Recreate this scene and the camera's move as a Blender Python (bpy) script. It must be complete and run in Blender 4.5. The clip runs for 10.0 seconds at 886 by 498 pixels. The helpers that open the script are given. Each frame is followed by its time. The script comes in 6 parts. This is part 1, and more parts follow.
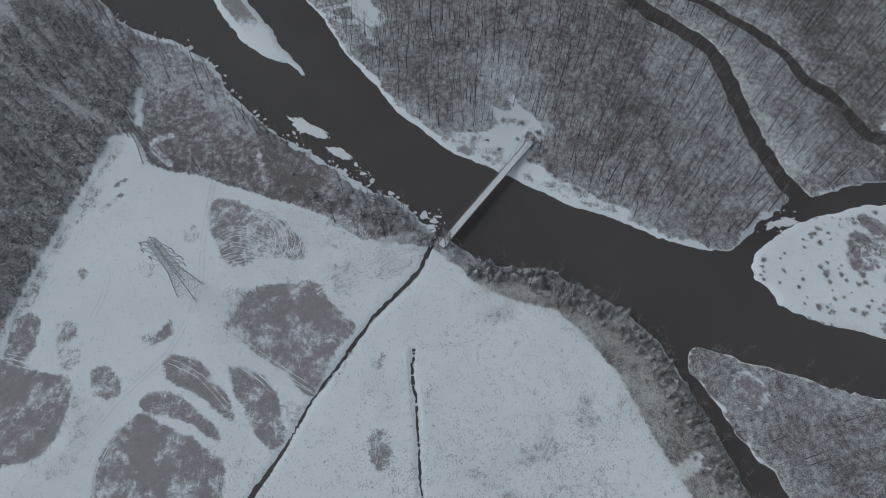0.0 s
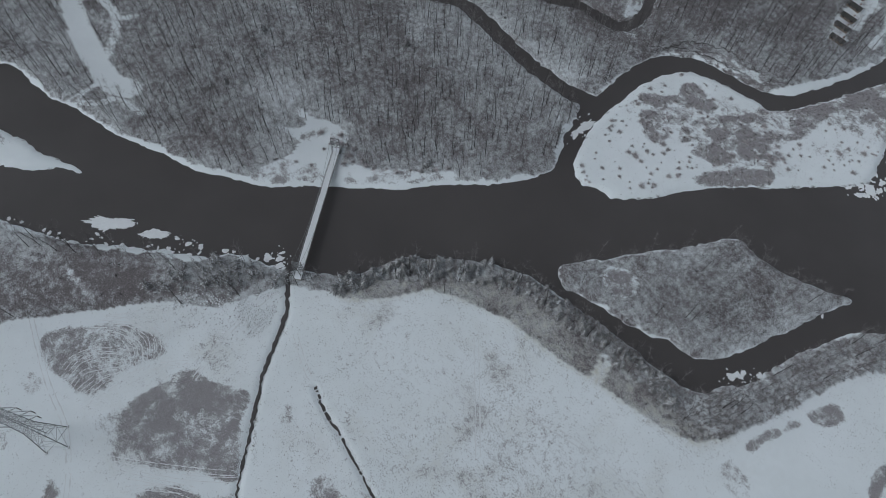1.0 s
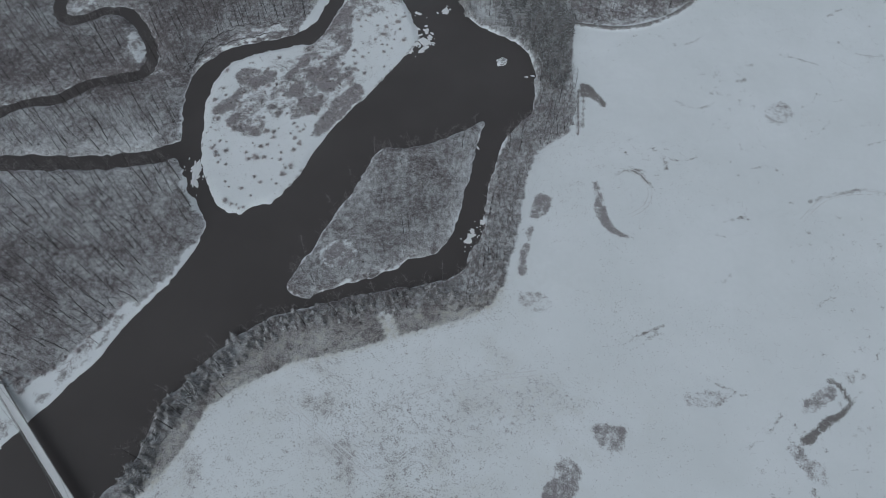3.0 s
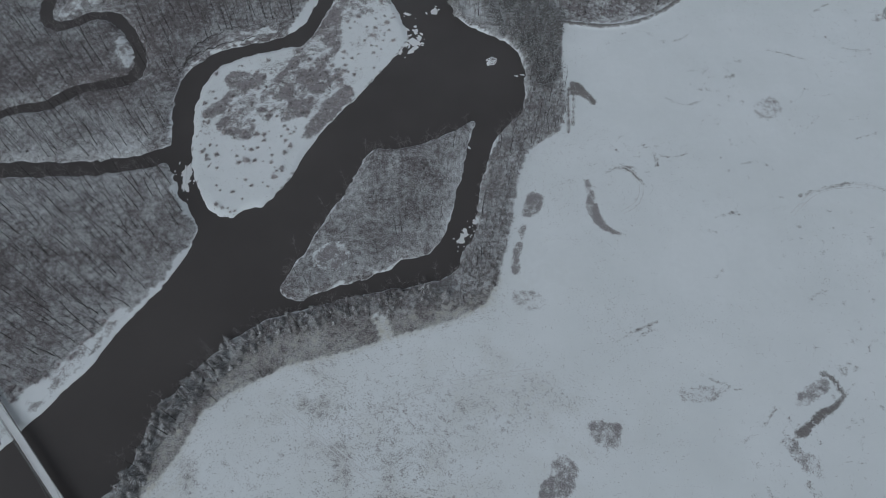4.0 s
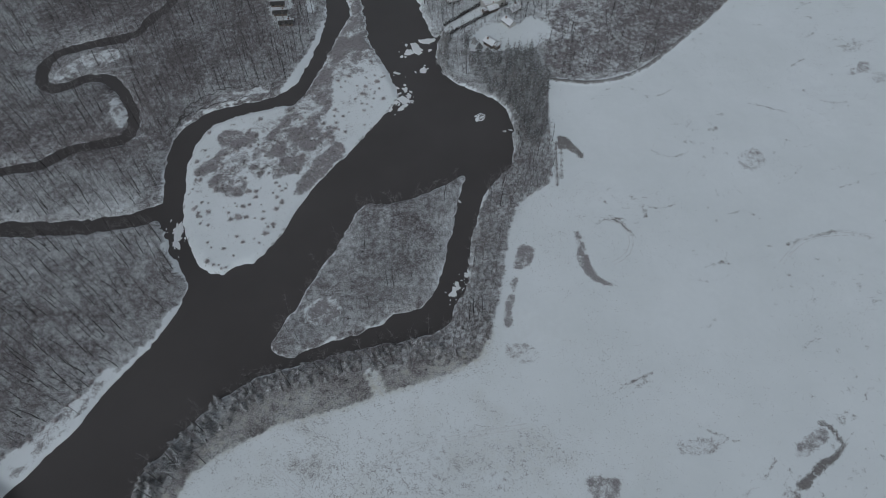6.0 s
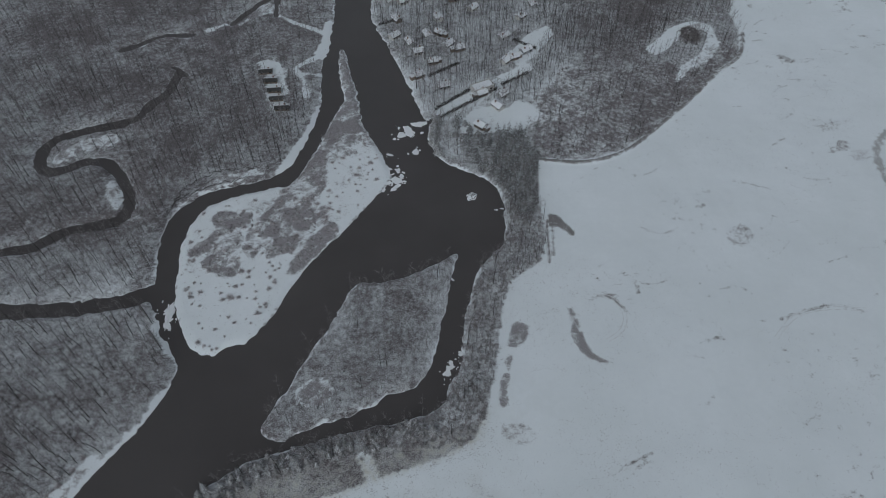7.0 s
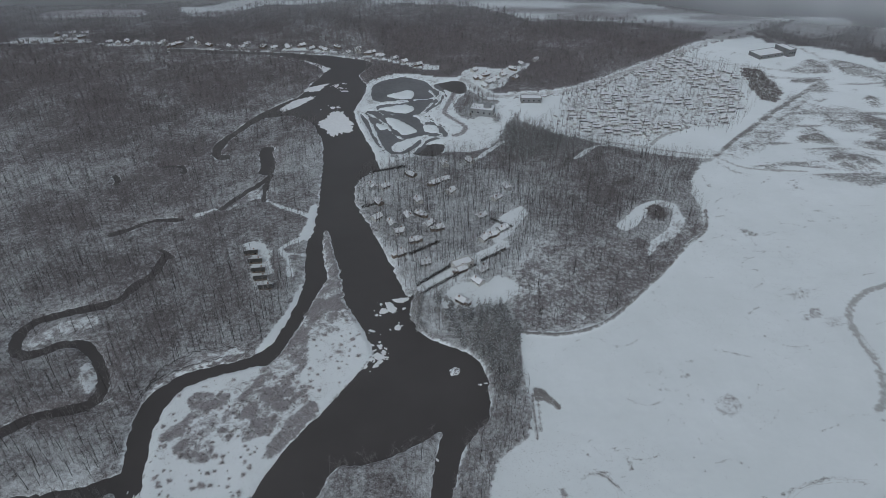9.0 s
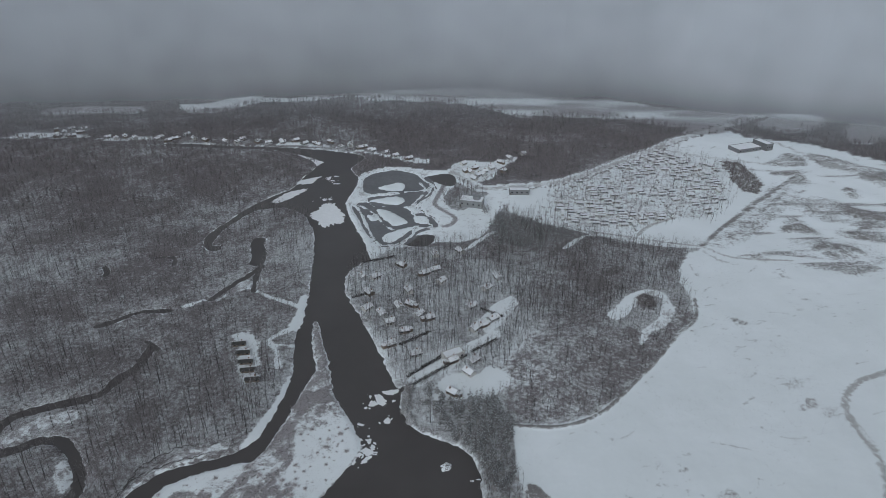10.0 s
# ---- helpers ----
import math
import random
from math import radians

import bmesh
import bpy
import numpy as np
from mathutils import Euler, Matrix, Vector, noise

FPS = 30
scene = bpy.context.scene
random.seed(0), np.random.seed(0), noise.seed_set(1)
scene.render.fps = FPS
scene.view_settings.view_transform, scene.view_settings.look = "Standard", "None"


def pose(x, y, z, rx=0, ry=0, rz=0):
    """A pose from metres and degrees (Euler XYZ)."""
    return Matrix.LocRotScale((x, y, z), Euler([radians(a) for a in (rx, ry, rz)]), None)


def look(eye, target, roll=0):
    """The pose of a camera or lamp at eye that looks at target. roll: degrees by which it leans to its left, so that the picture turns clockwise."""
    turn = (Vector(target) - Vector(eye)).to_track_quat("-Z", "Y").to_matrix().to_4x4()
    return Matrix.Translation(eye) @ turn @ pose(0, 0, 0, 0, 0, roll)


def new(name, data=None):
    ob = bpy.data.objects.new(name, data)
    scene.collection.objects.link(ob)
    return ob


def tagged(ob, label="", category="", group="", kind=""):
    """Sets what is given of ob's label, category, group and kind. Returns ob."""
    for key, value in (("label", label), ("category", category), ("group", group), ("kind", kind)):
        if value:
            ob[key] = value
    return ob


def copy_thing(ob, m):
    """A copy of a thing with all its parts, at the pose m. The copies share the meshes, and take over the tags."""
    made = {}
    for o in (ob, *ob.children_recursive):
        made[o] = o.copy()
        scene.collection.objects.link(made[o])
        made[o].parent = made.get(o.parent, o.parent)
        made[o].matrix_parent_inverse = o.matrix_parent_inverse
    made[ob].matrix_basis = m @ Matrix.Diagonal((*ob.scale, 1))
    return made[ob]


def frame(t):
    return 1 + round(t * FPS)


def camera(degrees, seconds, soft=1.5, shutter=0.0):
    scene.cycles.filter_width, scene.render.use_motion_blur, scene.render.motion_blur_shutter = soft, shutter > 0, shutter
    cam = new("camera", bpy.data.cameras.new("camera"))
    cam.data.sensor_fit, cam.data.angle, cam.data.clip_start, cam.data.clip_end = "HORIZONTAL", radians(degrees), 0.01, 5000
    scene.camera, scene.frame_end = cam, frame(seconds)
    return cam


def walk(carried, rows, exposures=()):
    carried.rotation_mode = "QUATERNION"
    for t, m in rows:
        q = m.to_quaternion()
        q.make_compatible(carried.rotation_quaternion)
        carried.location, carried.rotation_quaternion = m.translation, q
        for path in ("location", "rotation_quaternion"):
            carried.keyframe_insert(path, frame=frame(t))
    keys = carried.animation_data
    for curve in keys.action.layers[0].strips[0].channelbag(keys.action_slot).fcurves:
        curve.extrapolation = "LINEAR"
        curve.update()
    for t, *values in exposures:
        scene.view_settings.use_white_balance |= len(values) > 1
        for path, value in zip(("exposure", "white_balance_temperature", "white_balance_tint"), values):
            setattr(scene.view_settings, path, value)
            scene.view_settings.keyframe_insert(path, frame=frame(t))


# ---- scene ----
H = 250.0  # the camera's height over the ground
cam = camera(67.00, 10.0, soft=0.85)
PATH = (
    (0, 0, 0, H, 27.01, -1.47, 85.79),
    (0.5, 0, 0, H, 27.34, -1.52, 74.19),
    (1, 0, 0, H, 27.79, -1.31, 58.51),
    (1.5, 0, 0, H, 28.17, -0.81, 41.15),
    (2, 0, 0, H, 28.47, -0.47, 26.20),
    (2.5, 0, 0, H, 28.61, -0.04, 13.72),
    (3, 0, 0, H, 28.60, 0.24, 5.77),
    (3.2, 0, 0, H, 28.58, 0.26, 5.14),
    (4.3, 0, 0, H, 28.66, 0.16, 4.53),
    (4.5, 0, 0, H, 28.75, 0.14, 4.47),
    (5, 0, 0, H, 29.71, 0.11, 4.14),
    (5.2, 0, 0, H, 30.25, 0.10, 4.02),
    (6.3, 0, 0, H, 34.80, 0.04, 3.23),
    (6.5, 0, 0, H, 36.08, 0.04, 3.05),
    (7, 0, 0, H, 39.87, -0.09, 2.68),
    (7.5, 0, 0, H, 43.67, -0.12, 2.22),
    (8, 0, 0, H, 47.14, -0.15, 1.77),
    (8.5, 0, 0, H, 50.94, -0.25, 1.28),
    (9, 0, 0, H, 54.76, -0.26, 0.79),
    (9.5, 0, 0, H, 58.58, -0.38, 0.39),
    (10, 0, 0, H, 62.45, -0.52, -0.01),
)
EXPOSURE = ((0, -0.62), (2.5, -0.56), (3.0, -0.66), (4.5, -0.84), (7, -0.86), (8.5, -0.74), (10, -0.60))
walk(cam, [(t, pose(*p)) for t, *p in PATH], [(t, stops, 5820, 5) for t, stops in EXPOSURE])

# ---------------------------------------------------------------- light
world = bpy.data.worlds.new("overcast_sky")
scene.world = world
world.use_nodes = True
wn, wl = world.node_tree.nodes, world.node_tree.links
sky = wn.new("ShaderNodeTexSky")
sky.sky_type = "NISHITA"
sky.sun_disc = False
sky.sun_elevation = radians(38)
sky.sun_rotation = radians(200)
sky.altitude = 100
sky.air_density, sky.dust_density, sky.ozone_density = 1.0, 6.0, 1.0
hue = wn.new("ShaderNodeHueSaturation")
hue.inputs["Saturation"].default_value = 0.16
wl.new(sky.outputs[0], hue.inputs["Color"])
wl.new(hue.outputs[0], wn["Background"].inputs["Color"])
wn["Background"].inputs["Strength"].default_value = 0.10

sun = new("sun", bpy.data.lights.new("sun", "SUN"))
sun.data.energy, sun.data.angle, sun.data.color = 0.6, radians(40), (1.0, 0.97, 0.93)
sun.matrix_world = look((-80, -220, 230), (0, 0, 0))


# ---------------------------------------------------------------- materials
def node(nt, kind, **values):
    n = nt.nodes.new(kind)
    for key, value in values.items():
        n.inputs[key.replace("_", " ")].default_value = value
    return n


def noise_node(nt, scale, detail=4.0, rough=0.6, where=None):
    n = node(nt, "ShaderNodeTexNoise", Scale=scale, Detail=detail, Roughness=rough)
    co = where or nt.nodes.new("ShaderNodeNewGeometry").outputs["Position"]
    nt.links.new(co, n.inputs["Vector"])
    return n.outputs["Fac"]


def ramp(nt, fac, stops):
    n = nt.nodes.new("ShaderNodeValToRGB")
    while len(n.color_ramp.elements) < len(stops):
        n.color_ramp.elements.new(0.5)
    for e, (p, c) in zip(n.color_ramp.elements, stops):
        e.position, e.color = p, (*c, 1) if len(c) == 3 else (c[0], c[0], c[0], 1)
    nt.links.new(fac, n.inputs[0])
    return n.outputs[0]


def mix(nt, fac, a, b, how="MIX"):
    n = nt.nodes.new("ShaderNodeMix")
    n.data_type, n.blend_type = "RGBA", how
    for socket, value in ((n.inputs[0], fac), (n.inputs[6], a), (n.inputs[7], b)):
        if isinstance(value, bpy.types.NodeSocket):
            nt.links.new(value, socket)
        elif isinstance(value, (int, float)):
            socket.default_value = value
        else:
            socket.default_value = (*value, 1)
    return n.outputs[2]


def maths(nt, op, a, b=0.0, c=0.0, clamp=False):
    n = nt.nodes.new("ShaderNodeMath")
    n.operation, n.use_clamp = op, clamp
    for socket, value in zip(n.inputs, (a, b, c)):
        if isinstance(value, bpy.types.NodeSocket):
            nt.links.new(value, socket)
        else:
            socket.default_value = value
    return n.outputs[0]


def attr(nt, name):
    n = nt.nodes.new("ShaderNodeAttribute")
    n.attribute_name = name
    return n.outputs["Fac"]


def material(name, colour=(0.5, 0.5, 0.5), rough=0.8, metal=0.0, vary=0.25, scale=1.0, bump=0.0, snow=0.0):
    """A surface with grain and stains; snow: how much of its upper side lies under snow."""
    m = bpy.data.materials.new(name)
    m.use_nodes = True
    nt = m.node_tree
    b = nt.nodes["Principled BSDF"]
    big, fine = noise_node(nt, 0.35 * scale, 3), noise_node(nt, 3.1 * scale, 5)
    both = maths(nt, "ADD", maths(nt, "MULTIPLY", big, 0.5), maths(nt, "MULTIPLY", fine, 0.5))
    dark = tuple(c * (1 - vary) for c in colour)
    light = tuple(min(1, c * (1 + vary)) for c in colour)
    out = ramp(nt, both, [(0.3, dark), (0.7, light)])
    if snow:
        geo = nt.nodes.new("ShaderNodeNewGeometry")
        up = nt.nodes.new("ShaderNodeSeparateXYZ")
        nt.links.new(geo.outputs["Normal"], up.inputs[0])
        lie = maths(nt, "ADD", up.outputs[2], maths(nt, "MULTIPLY", fine, 0.9))
        lie = maths(nt, "GREATER_THAN", lie, 1.55 - snow)
        out = mix(nt, lie, out, (0.78, 0.8, 0.83))
    nt.links.new(out, b.inputs["Base Color"])
    b.inputs["Roughness"].default_value, b.inputs["Metallic"].default_value = rough, metal
    b.inputs["Specular IOR Level"].default_value = 0.25
    if bump:
        bn = node(nt, "ShaderNodeBump", Strength=bump, Distance=0.05)
        nt.links.new(fine, bn.inputs["Height"])
        nt.links.new(bn.outputs[0], b.inputs["Normal"])
    return m


def ground_material():
    """Snow over soil; scrub, litter, soil and track say how much of each shows through."""
    m = bpy.data.materials.new("snowy_ground")
    m.use_nodes = True
    nt = m.node_tree
    b = nt.nodes["Principled BSDF"]
    broad, mid, fine = noise_node(nt, 0.025, 4), noise_node(nt, 0.4, 5, 0.65), noise_node(nt, 1.9, 4, 0.7)
    grain = noise_node(nt, 4.0, 3, 0.7)
    snow = mix(nt, maths(nt, "MULTIPLY", mid, 0.35), (0.792, 0.825, 0.85), (0.655, 0.685, 0.71))
    snow = mix(nt, ramp(nt, broad, [(0.35, (0.0,)), (0.65, (0.55,))]), snow, (0.68, 0.715, 0.73))
    straw = maths(nt, "MULTIPLY", attr(nt, "thin"), ramp(nt, mid, [(0.35, (0.0,)), (0.65, (1.0,))]))
    snow = mix(nt, straw, snow, (0.52, 0.51, 0.455))
    clump = ramp(nt, noise_node(nt, 0.3, 4, 0.7), [(0.4, (0.0,)), (0.64, (1.0,))])
    tuft = maths(nt, "ADD", noise_node(nt, 1.5, 5, 0.68), maths(nt, "MULTIPLY", attr(nt, "fleck"), 0.1))
    tuft = maths(nt, "ADD", tuft, maths(nt, "MULTIPLY", clump, 0.12))
    tuft = maths(nt, "MULTIPLY", ramp(nt, tuft, [(0.675, (0.0,)), (0.77, (1.0,))]), maths(nt, "GREATER_THAN", attr(nt, "fleck"), 0.02))
    snow = mix(nt, maths(nt, "MULTIPLY", tuft, 0.62), snow, (0.24, 0.226, 0.226))
    weed = ramp(nt, grain, [(0.28, (0.115, 0.104, 0.106)), (0.5, (0.255, 0.239, 0.25)), (0.68, (0.54, 0.525, 0.532))])
    speck = maths(nt, "ADD", maths(nt, "MULTIPLY", fine, 0.5), maths(nt, "MULTIPLY", mid, 0.5))
    even = node(nt, "ShaderNodeMapRange")
    even.inputs["From Min"].default_value, even.inputs["From Max"].default_value = 0.33, 0.67
    nt.links.new(speck, even.inputs["Value"])

    def shows(name, soft):
        """Covers that share of the ground that the field asks for."""
        over = maths(nt, "SUBTRACT", attr(nt, name), even.outputs[0])
        n = node(nt, "ShaderNodeMapRange")
        n.inputs["From Min"].default_value, n.inputs["From Max"].default_value = -soft, soft
        nt.links.new(over, n.inputs["Value"])
        return maths(nt, "MULTIPLY", n.outputs[0], maths(nt, "GREATER_THAN", attr(nt, name), 0.02))

    colour = mix(nt, shows("scrub", 0.2), snow, weed)
    leaf = ramp(nt, fine, [(0.3, (0.082, 0.073, 0.073)), (0.7, (0.24, 0.218, 0.226))])
    colour = mix(nt, shows("litter", 0.42), colour, leaf)
    dirt = ramp(nt, fine, [(0.3, (0.128, 0.119, 0.118)), (0.7, (0.31, 0.293, 0.292))])
    colour = mix(nt, shows("soil", 0.22), colour, dirt)
    packed = mix(nt, mid, (0.46, 0.455, 0.46), (0.30, 0.295, 0.295))
    colour = mix(nt, shows("track", 0.2), colour, packed)
    nt.links.new(colour, b.inputs["Base Color"])
    b.inputs["Roughness"].default_value = 0.9
    b.inputs["Specular IOR Level"].default_value = 0.15
    bn = node(nt, "ShaderNodeBump", Strength=0.35, Distance=0.25)
    nt.links.new(speck, bn.inputs["Height"])
    nt.links.new(bn.outputs[0], b.inputs["Normal"])
    return m


def water_material():
    m = bpy.data.materials.new("river_water")
    m.use_nodes = True
    nt = m.node_tree
    b = nt.nodes["Principled BSDF"]
    tint = ramp(nt, noise_node(nt, 0.02, 3), [(0.3, (0.074, 0.067, 0.066)), (0.7, (0.088, 0.08, 0.079))])
    nt.links.new(tint, b.inputs["Base Color"])
    b.inputs["Roughness"].default_value = 0.34
    b.inputs["IOR"].default_value = 1.33
    bn = node(nt, "ShaderNodeBump", Strength=0.12, Distance=0.08)
    nt.links.new(noise_node(nt, 0.9, 4), bn.inputs["Height"])
    nt.links.new(bn.outputs[0], b.inputs["Normal"])
    return m


GROUND, WATER = ground_material(), water_material()
BARK = material("bare_bark", (0.062, 0.058, 0.056), 0.95, vary=0.4, scale=0.3)
TWIGGERY = material("grey_twigs", (0.215, 0.198, 0.199), 0.95, vary=0.3, scale=0.2)
NEEDLES = material("snowy_needles", (0.29, 0.286, 0.287), 0.9, vary=0.4, scale=2.2, snow=0.18)
STANDNEEDLES = material("dark_needles", (0.16, 0.16, 0.16), 0.9, vary=0.45, scale=0.9, snow=0.16)
WOODNEEDLES = material("frosted_needles", (0.205, 0.2, 0.2), 0.9, vary=0.25, scale=0.8, snow=0.2)
TRUNK = material("spruce_bark", (0.07, 0.055, 0.045), 0.95)
STEEL = material("galvanised_steel", (0.25, 0.255, 0.26), 0.6, 0.3)
DECKSNOW = material("deck_snow", (0.77, 0.78, 0.80), 0.9, vary=0.08)
PRESSED = material("pressed_snow", (0.70, 0.715, 0.73), 0.9, vary=0.15)
RUTTED = material("rutted_snow", (0.66, 0.675, 0.69), 0.9, vary=0.2)
TIMBER = material("weathered_timber", (0.13, 0.11, 0.095), 0.85)


# ---------------------------------------------------------------- shapes on the plan
def curve_through(points, closed=True, steps=4):
    """A smooth line through the corner points of a plan."""
    p = np.array(points, float)
    n = len(p)
    out = []
    for i in range(n if closed else n - 1):
        a, b, c, d = (p[(i + k) % n] if closed else p[min(max(i + k, 0), n - 1)] for k in (-1, 0, 1, 2))
        for s in range(steps):
            u = s / steps
            out.append(0.5 * (2 * b + (c - a) * u + (2 * a - 5 * b + 4 * c - d) * u * u + (3 * b - a - 3 * c + d) * u ** 3))
    if not closed:
        out.append(p[-1])
    return np.array(out)


def steps_out(start, end, first, growth):
    out, s, x = [], first, start
    while abs(x - start) < abs(end - start):
        s *= growth
        x += s if end > start else -s
        out.append(x)
    return out


STEP = 1.15
near_x, near_y = np.arange(-312, 140, STEP), np.arange(-176, 440, STEP)
gx = np.array(steps_out(near_x[0], -4800, STEP, 1.05)[::-1] + list(near_x) + steps_out(near_x[-1], 4800, STEP, 1.02))
gy = np.array(steps_out(near_y[0], -4800, STEP, 1.12)[::-1] + list(near_y) + steps_out(near_y[-1], 4800, STEP, 1.013))
GX, GY = np.meshgrid(gx, gy)


def lattice(ix, iy, seed):
    h = (ix.astype(np.int64) * 374761393 + iy.astype(np.int64) * 668265263 + seed * 974634277) & 0x7FFFFFFF
    h = ((h ^ (h >> 13)) * 1274126177) & 0x7FFFFFFF
    return ((h ^ (h >> 16)) & 0xFFFF) / 65535.0


def rough(x, y, size, seed=0, octaves=3):
    """Smooth random unevenness about 0, in -1 to 1, with waves of that size in metres."""
    total, amp, norm = 0.0, 1.0, 0.0
    for k in range(octaves):
        u, v = x / size * 2 ** k, y / size * 2 ** k
        iu, iv = np.floor(u), np.floor(v)
        fu, fv = u - iu, v - iv
        fu, fv = fu * fu * (3 - 2 * fu), fv * fv * (3 - 2 * fv)
        s = seed + 17 * k
        a = lattice(iu, iv, s) * (1 - fu) + lattice(iu + 1, iv, s) * fu
        b = lattice(iu, iv + 1, s) * (1 - fu) + lattice(iu + 1, iv + 1, s) * fu
        total = total + amp * ((a * (1 - fv) + b * fv) * 2 - 1)
        norm += amp
        amp *= 0.5
    return total / norm


def window(x0, x1, y0, y1, reach):
    i0, i1 = np.searchsorted(gx, (min(x0, x1) - reach, max(x0, x1) + reach))
    j0, j1 = np.searchsorted(gy, (min(y0, y1) - reach, max(y0, y1) + reach))
    return slice(j0, j1), slice(i0, i1)


def near_line(points, reach, closed=False):
    """The distance of every place on the ground from a line, up to reach."""
    d = np.full(GX.shape, float(reach))
    q = list(points) + ([points[0]] if closed else [])
    for (x0, y0), (x1, y1) in zip(q[:-1], q[1:]):
        w = window(x0, x1, y0, y1, reach)
        X, Y = GX[w], GY[w]
        if not X.size:
            continue
        ex, ey = x1 - x0, y1 - y0
        t = np.clip(((X - x0) * ex + (Y - y0) * ey) / max(ex * ex + ey * ey, 1e-9), 0, 1)
        d[w] = np.minimum(d[w], np.hypot(X - x0 - t * ex, Y - y0 - t * ey))
    return d


def inside(points):
    m = np.zeros(GX.shape, bool)
    q = list(points) + [points[0]]
    for (x0, y0), (x1, y1) in zip(q[:-1], q[1:]):
        if y0 == y1:
            continue
        j0, j1 = np.searchsorted(gy, (min(y0, y1), max(y0, y1)))
        rows = gy[j0:j1]
        if len(rows):
            xi = x0 + (rows - y0) * (x1 - x0) / (y1 - y0)
            m[j0:j1] ^= gx[None, :] < xi[:, None]
    return m


def depth_in(points, reach=12.0, smooth=True):
    """Signed distance into a closed outline, positive inside, within +-reach."""
    p = curve_through(points) if smooth else np.array(points, float)
    d = near_line(p, reach, True)
    return np.where(inside(p), d, -d)


def along(points, width, reach=12.0):
    """Signed depth into a band of that width along an open line."""
    return width / 2 - near_line(curve_through(points, False), reach)


def at_places(field, x, y):
    """A field of the ground, read at scattered places."""
    i = np.clip(np.searchsorted(gx, x), 1, len(gx) - 1)
    j = np.clip(np.searchsorted(gy, y), 1, len(gy) - 1)
    i, j = i - (x - gx[i - 1] < gx[i] - x), j - (y - gy[j - 1] < gy[j] - y)
    return field[j, i]

# ---------------------------------------------------------------- the plan, in metres
NORTH_BANK = ((-313, -66), (-274, -43), (-256, -33), (-237, -23), (-217, -10), (-196, 4), (-184, 16), (-175, 27), (-165, 43), (-156, 57), (-147, 71), (-140, 85), (-132, 101), (-124, 116), (-120, 130), (-120, 140), (-128, 150), (-134, 158), (-141, 171), (-144, 183))
SIDE_BANK = ((-145, 192), (-148, 206), (-149, 219), (-145, 231), (-134, 242), (-117, 249), (-101, 257), (-94, 267), (-90, 289), (-87, 314), (-91, 342), (-94, 381))
UPPER_BANK = ((-92, 366), (-93, 401), (-98, 450), (-103, 488), (-104, 496), (-114, 528), (-127, 551), (-144, 560), (-161, 557), (-168, 551), (-176, 536), (-182, 520), (-186, 507), (-187, 493), (-185, 484), (-179, 484), (-177, 477), (-186, 477), (-193, 486), (-195, 500), (-192, 516), (-185, 533), (-178, 554), (-169, 572), (-157, 589), (-145, 607), (-139, 633), (-135, 652), (-132, 673), (-155, 701), (-191, 719), (-243, 723), (-309, 729))
FAR_BANK = ((-312, 739), (-245, 733), (-193, 729), (-153, 724), (-114, 715), (-84, 699), (-94, 664), (-83, 632), (-85, 599), (-88, 573), (-79, 538), (-64, 494), (-55, 465), (-57, 458), (-67, 449), (-70, 436), (-68, 413), (-55, 384), (-40, 348), (-25, 309))
SOUTH_BANK = ((-20, 310), (-22, 290), (-12, 271), (2, 265), (17, 253), (21, 237), (21, 216), (14, 207), (8, 196), (4, 179), (2, 167), (1, 147), (-3, 136), (-5, 128), (-11, 123), (-20, 119), (-34, 115), (-47, 111), (-60, 106), (-74, 101), (-82, 97), (-88, 92), (-96, 85), (-103, 76), (-108, 67), (-115, 57), (-118, 38), (-127, 23), (-136, 13), (-145, 5), (-152, -3), (-161, -18), (-172, -30), (-182, -43), (-189, -53), (-199, -64), (-208, -72), (-220, -81), (-233, -88), (-244, -101), (-252, -113), (-263, -135), (-295, -147))
ISLET = ((-306, -103), (-276, -91), (-262, -83), (-249, -75), (-238, -64), (-233, -53), (-224, -43), (-236, -50), (-246, -57), (-259, -63), (-275, -73), (-297, -83))
SNOW_BAR = ((-83, 376), (-81, 348), (-75, 326), (-78, 304), (-81, 287), (-86, 266), (-93, 250), (-102, 247), (-118, 240), (-131, 232), (-137, 218), (-137, 199), (-133, 182), (-128, 167), (-121, 155), (-115, 147), (-106, 144), (-99, 150), (-92, 153), (-85, 166), (-77, 187), (-67, 208), (-59, 221), (-46, 244), (-40, 259), (-45, 272), (-52, 286), (-61, 303), (-66, 326), (-75, 354))
WOOD_ISLAND = ((-77, 111), (-76, 118), (-72, 127), (-65, 146), (-58, 161), (-54, 173), (-49, 185), (-42, 187), (-31, 190), (-15, 198), (-3, 206), (-5, 192), (-7, 172), (-10, 152), (-13, 140), (-20, 132), (-28, 130), (-34, 125), (-47, 118), (-60, 113), (-70, 108))
CREEK = ((-141, 178), (-152, 172), (-166, 168), (-182, 165), (-201, 163), (-217, 162), (-232, 158), (-244, 148), (-252, 140), (-261, 131), (-271, 126), (-280, 135))
MERGED = ((-280, 135), (-286, 126), (-299, 117), (-313, 108))
BROOK = ((-280, 135), (-272, 147), (-268, 160), (-252, 175), (-242, 185), (-225, 196), (-209, 201), (-199, 211), (-179, 218), (-173, 222), (-174, 236), (-183, 250), (-195, 261), (-208, 262), (-217, 255), (-228, 254), (-234, 263), (-233, 277), (-223, 285), (-204, 293), (-192, 301), (-188, 315), (-182, 323), (-181, 346))
POOLS = ((-225, 367), (-216, 374), (-203, 385), (-185, 387))
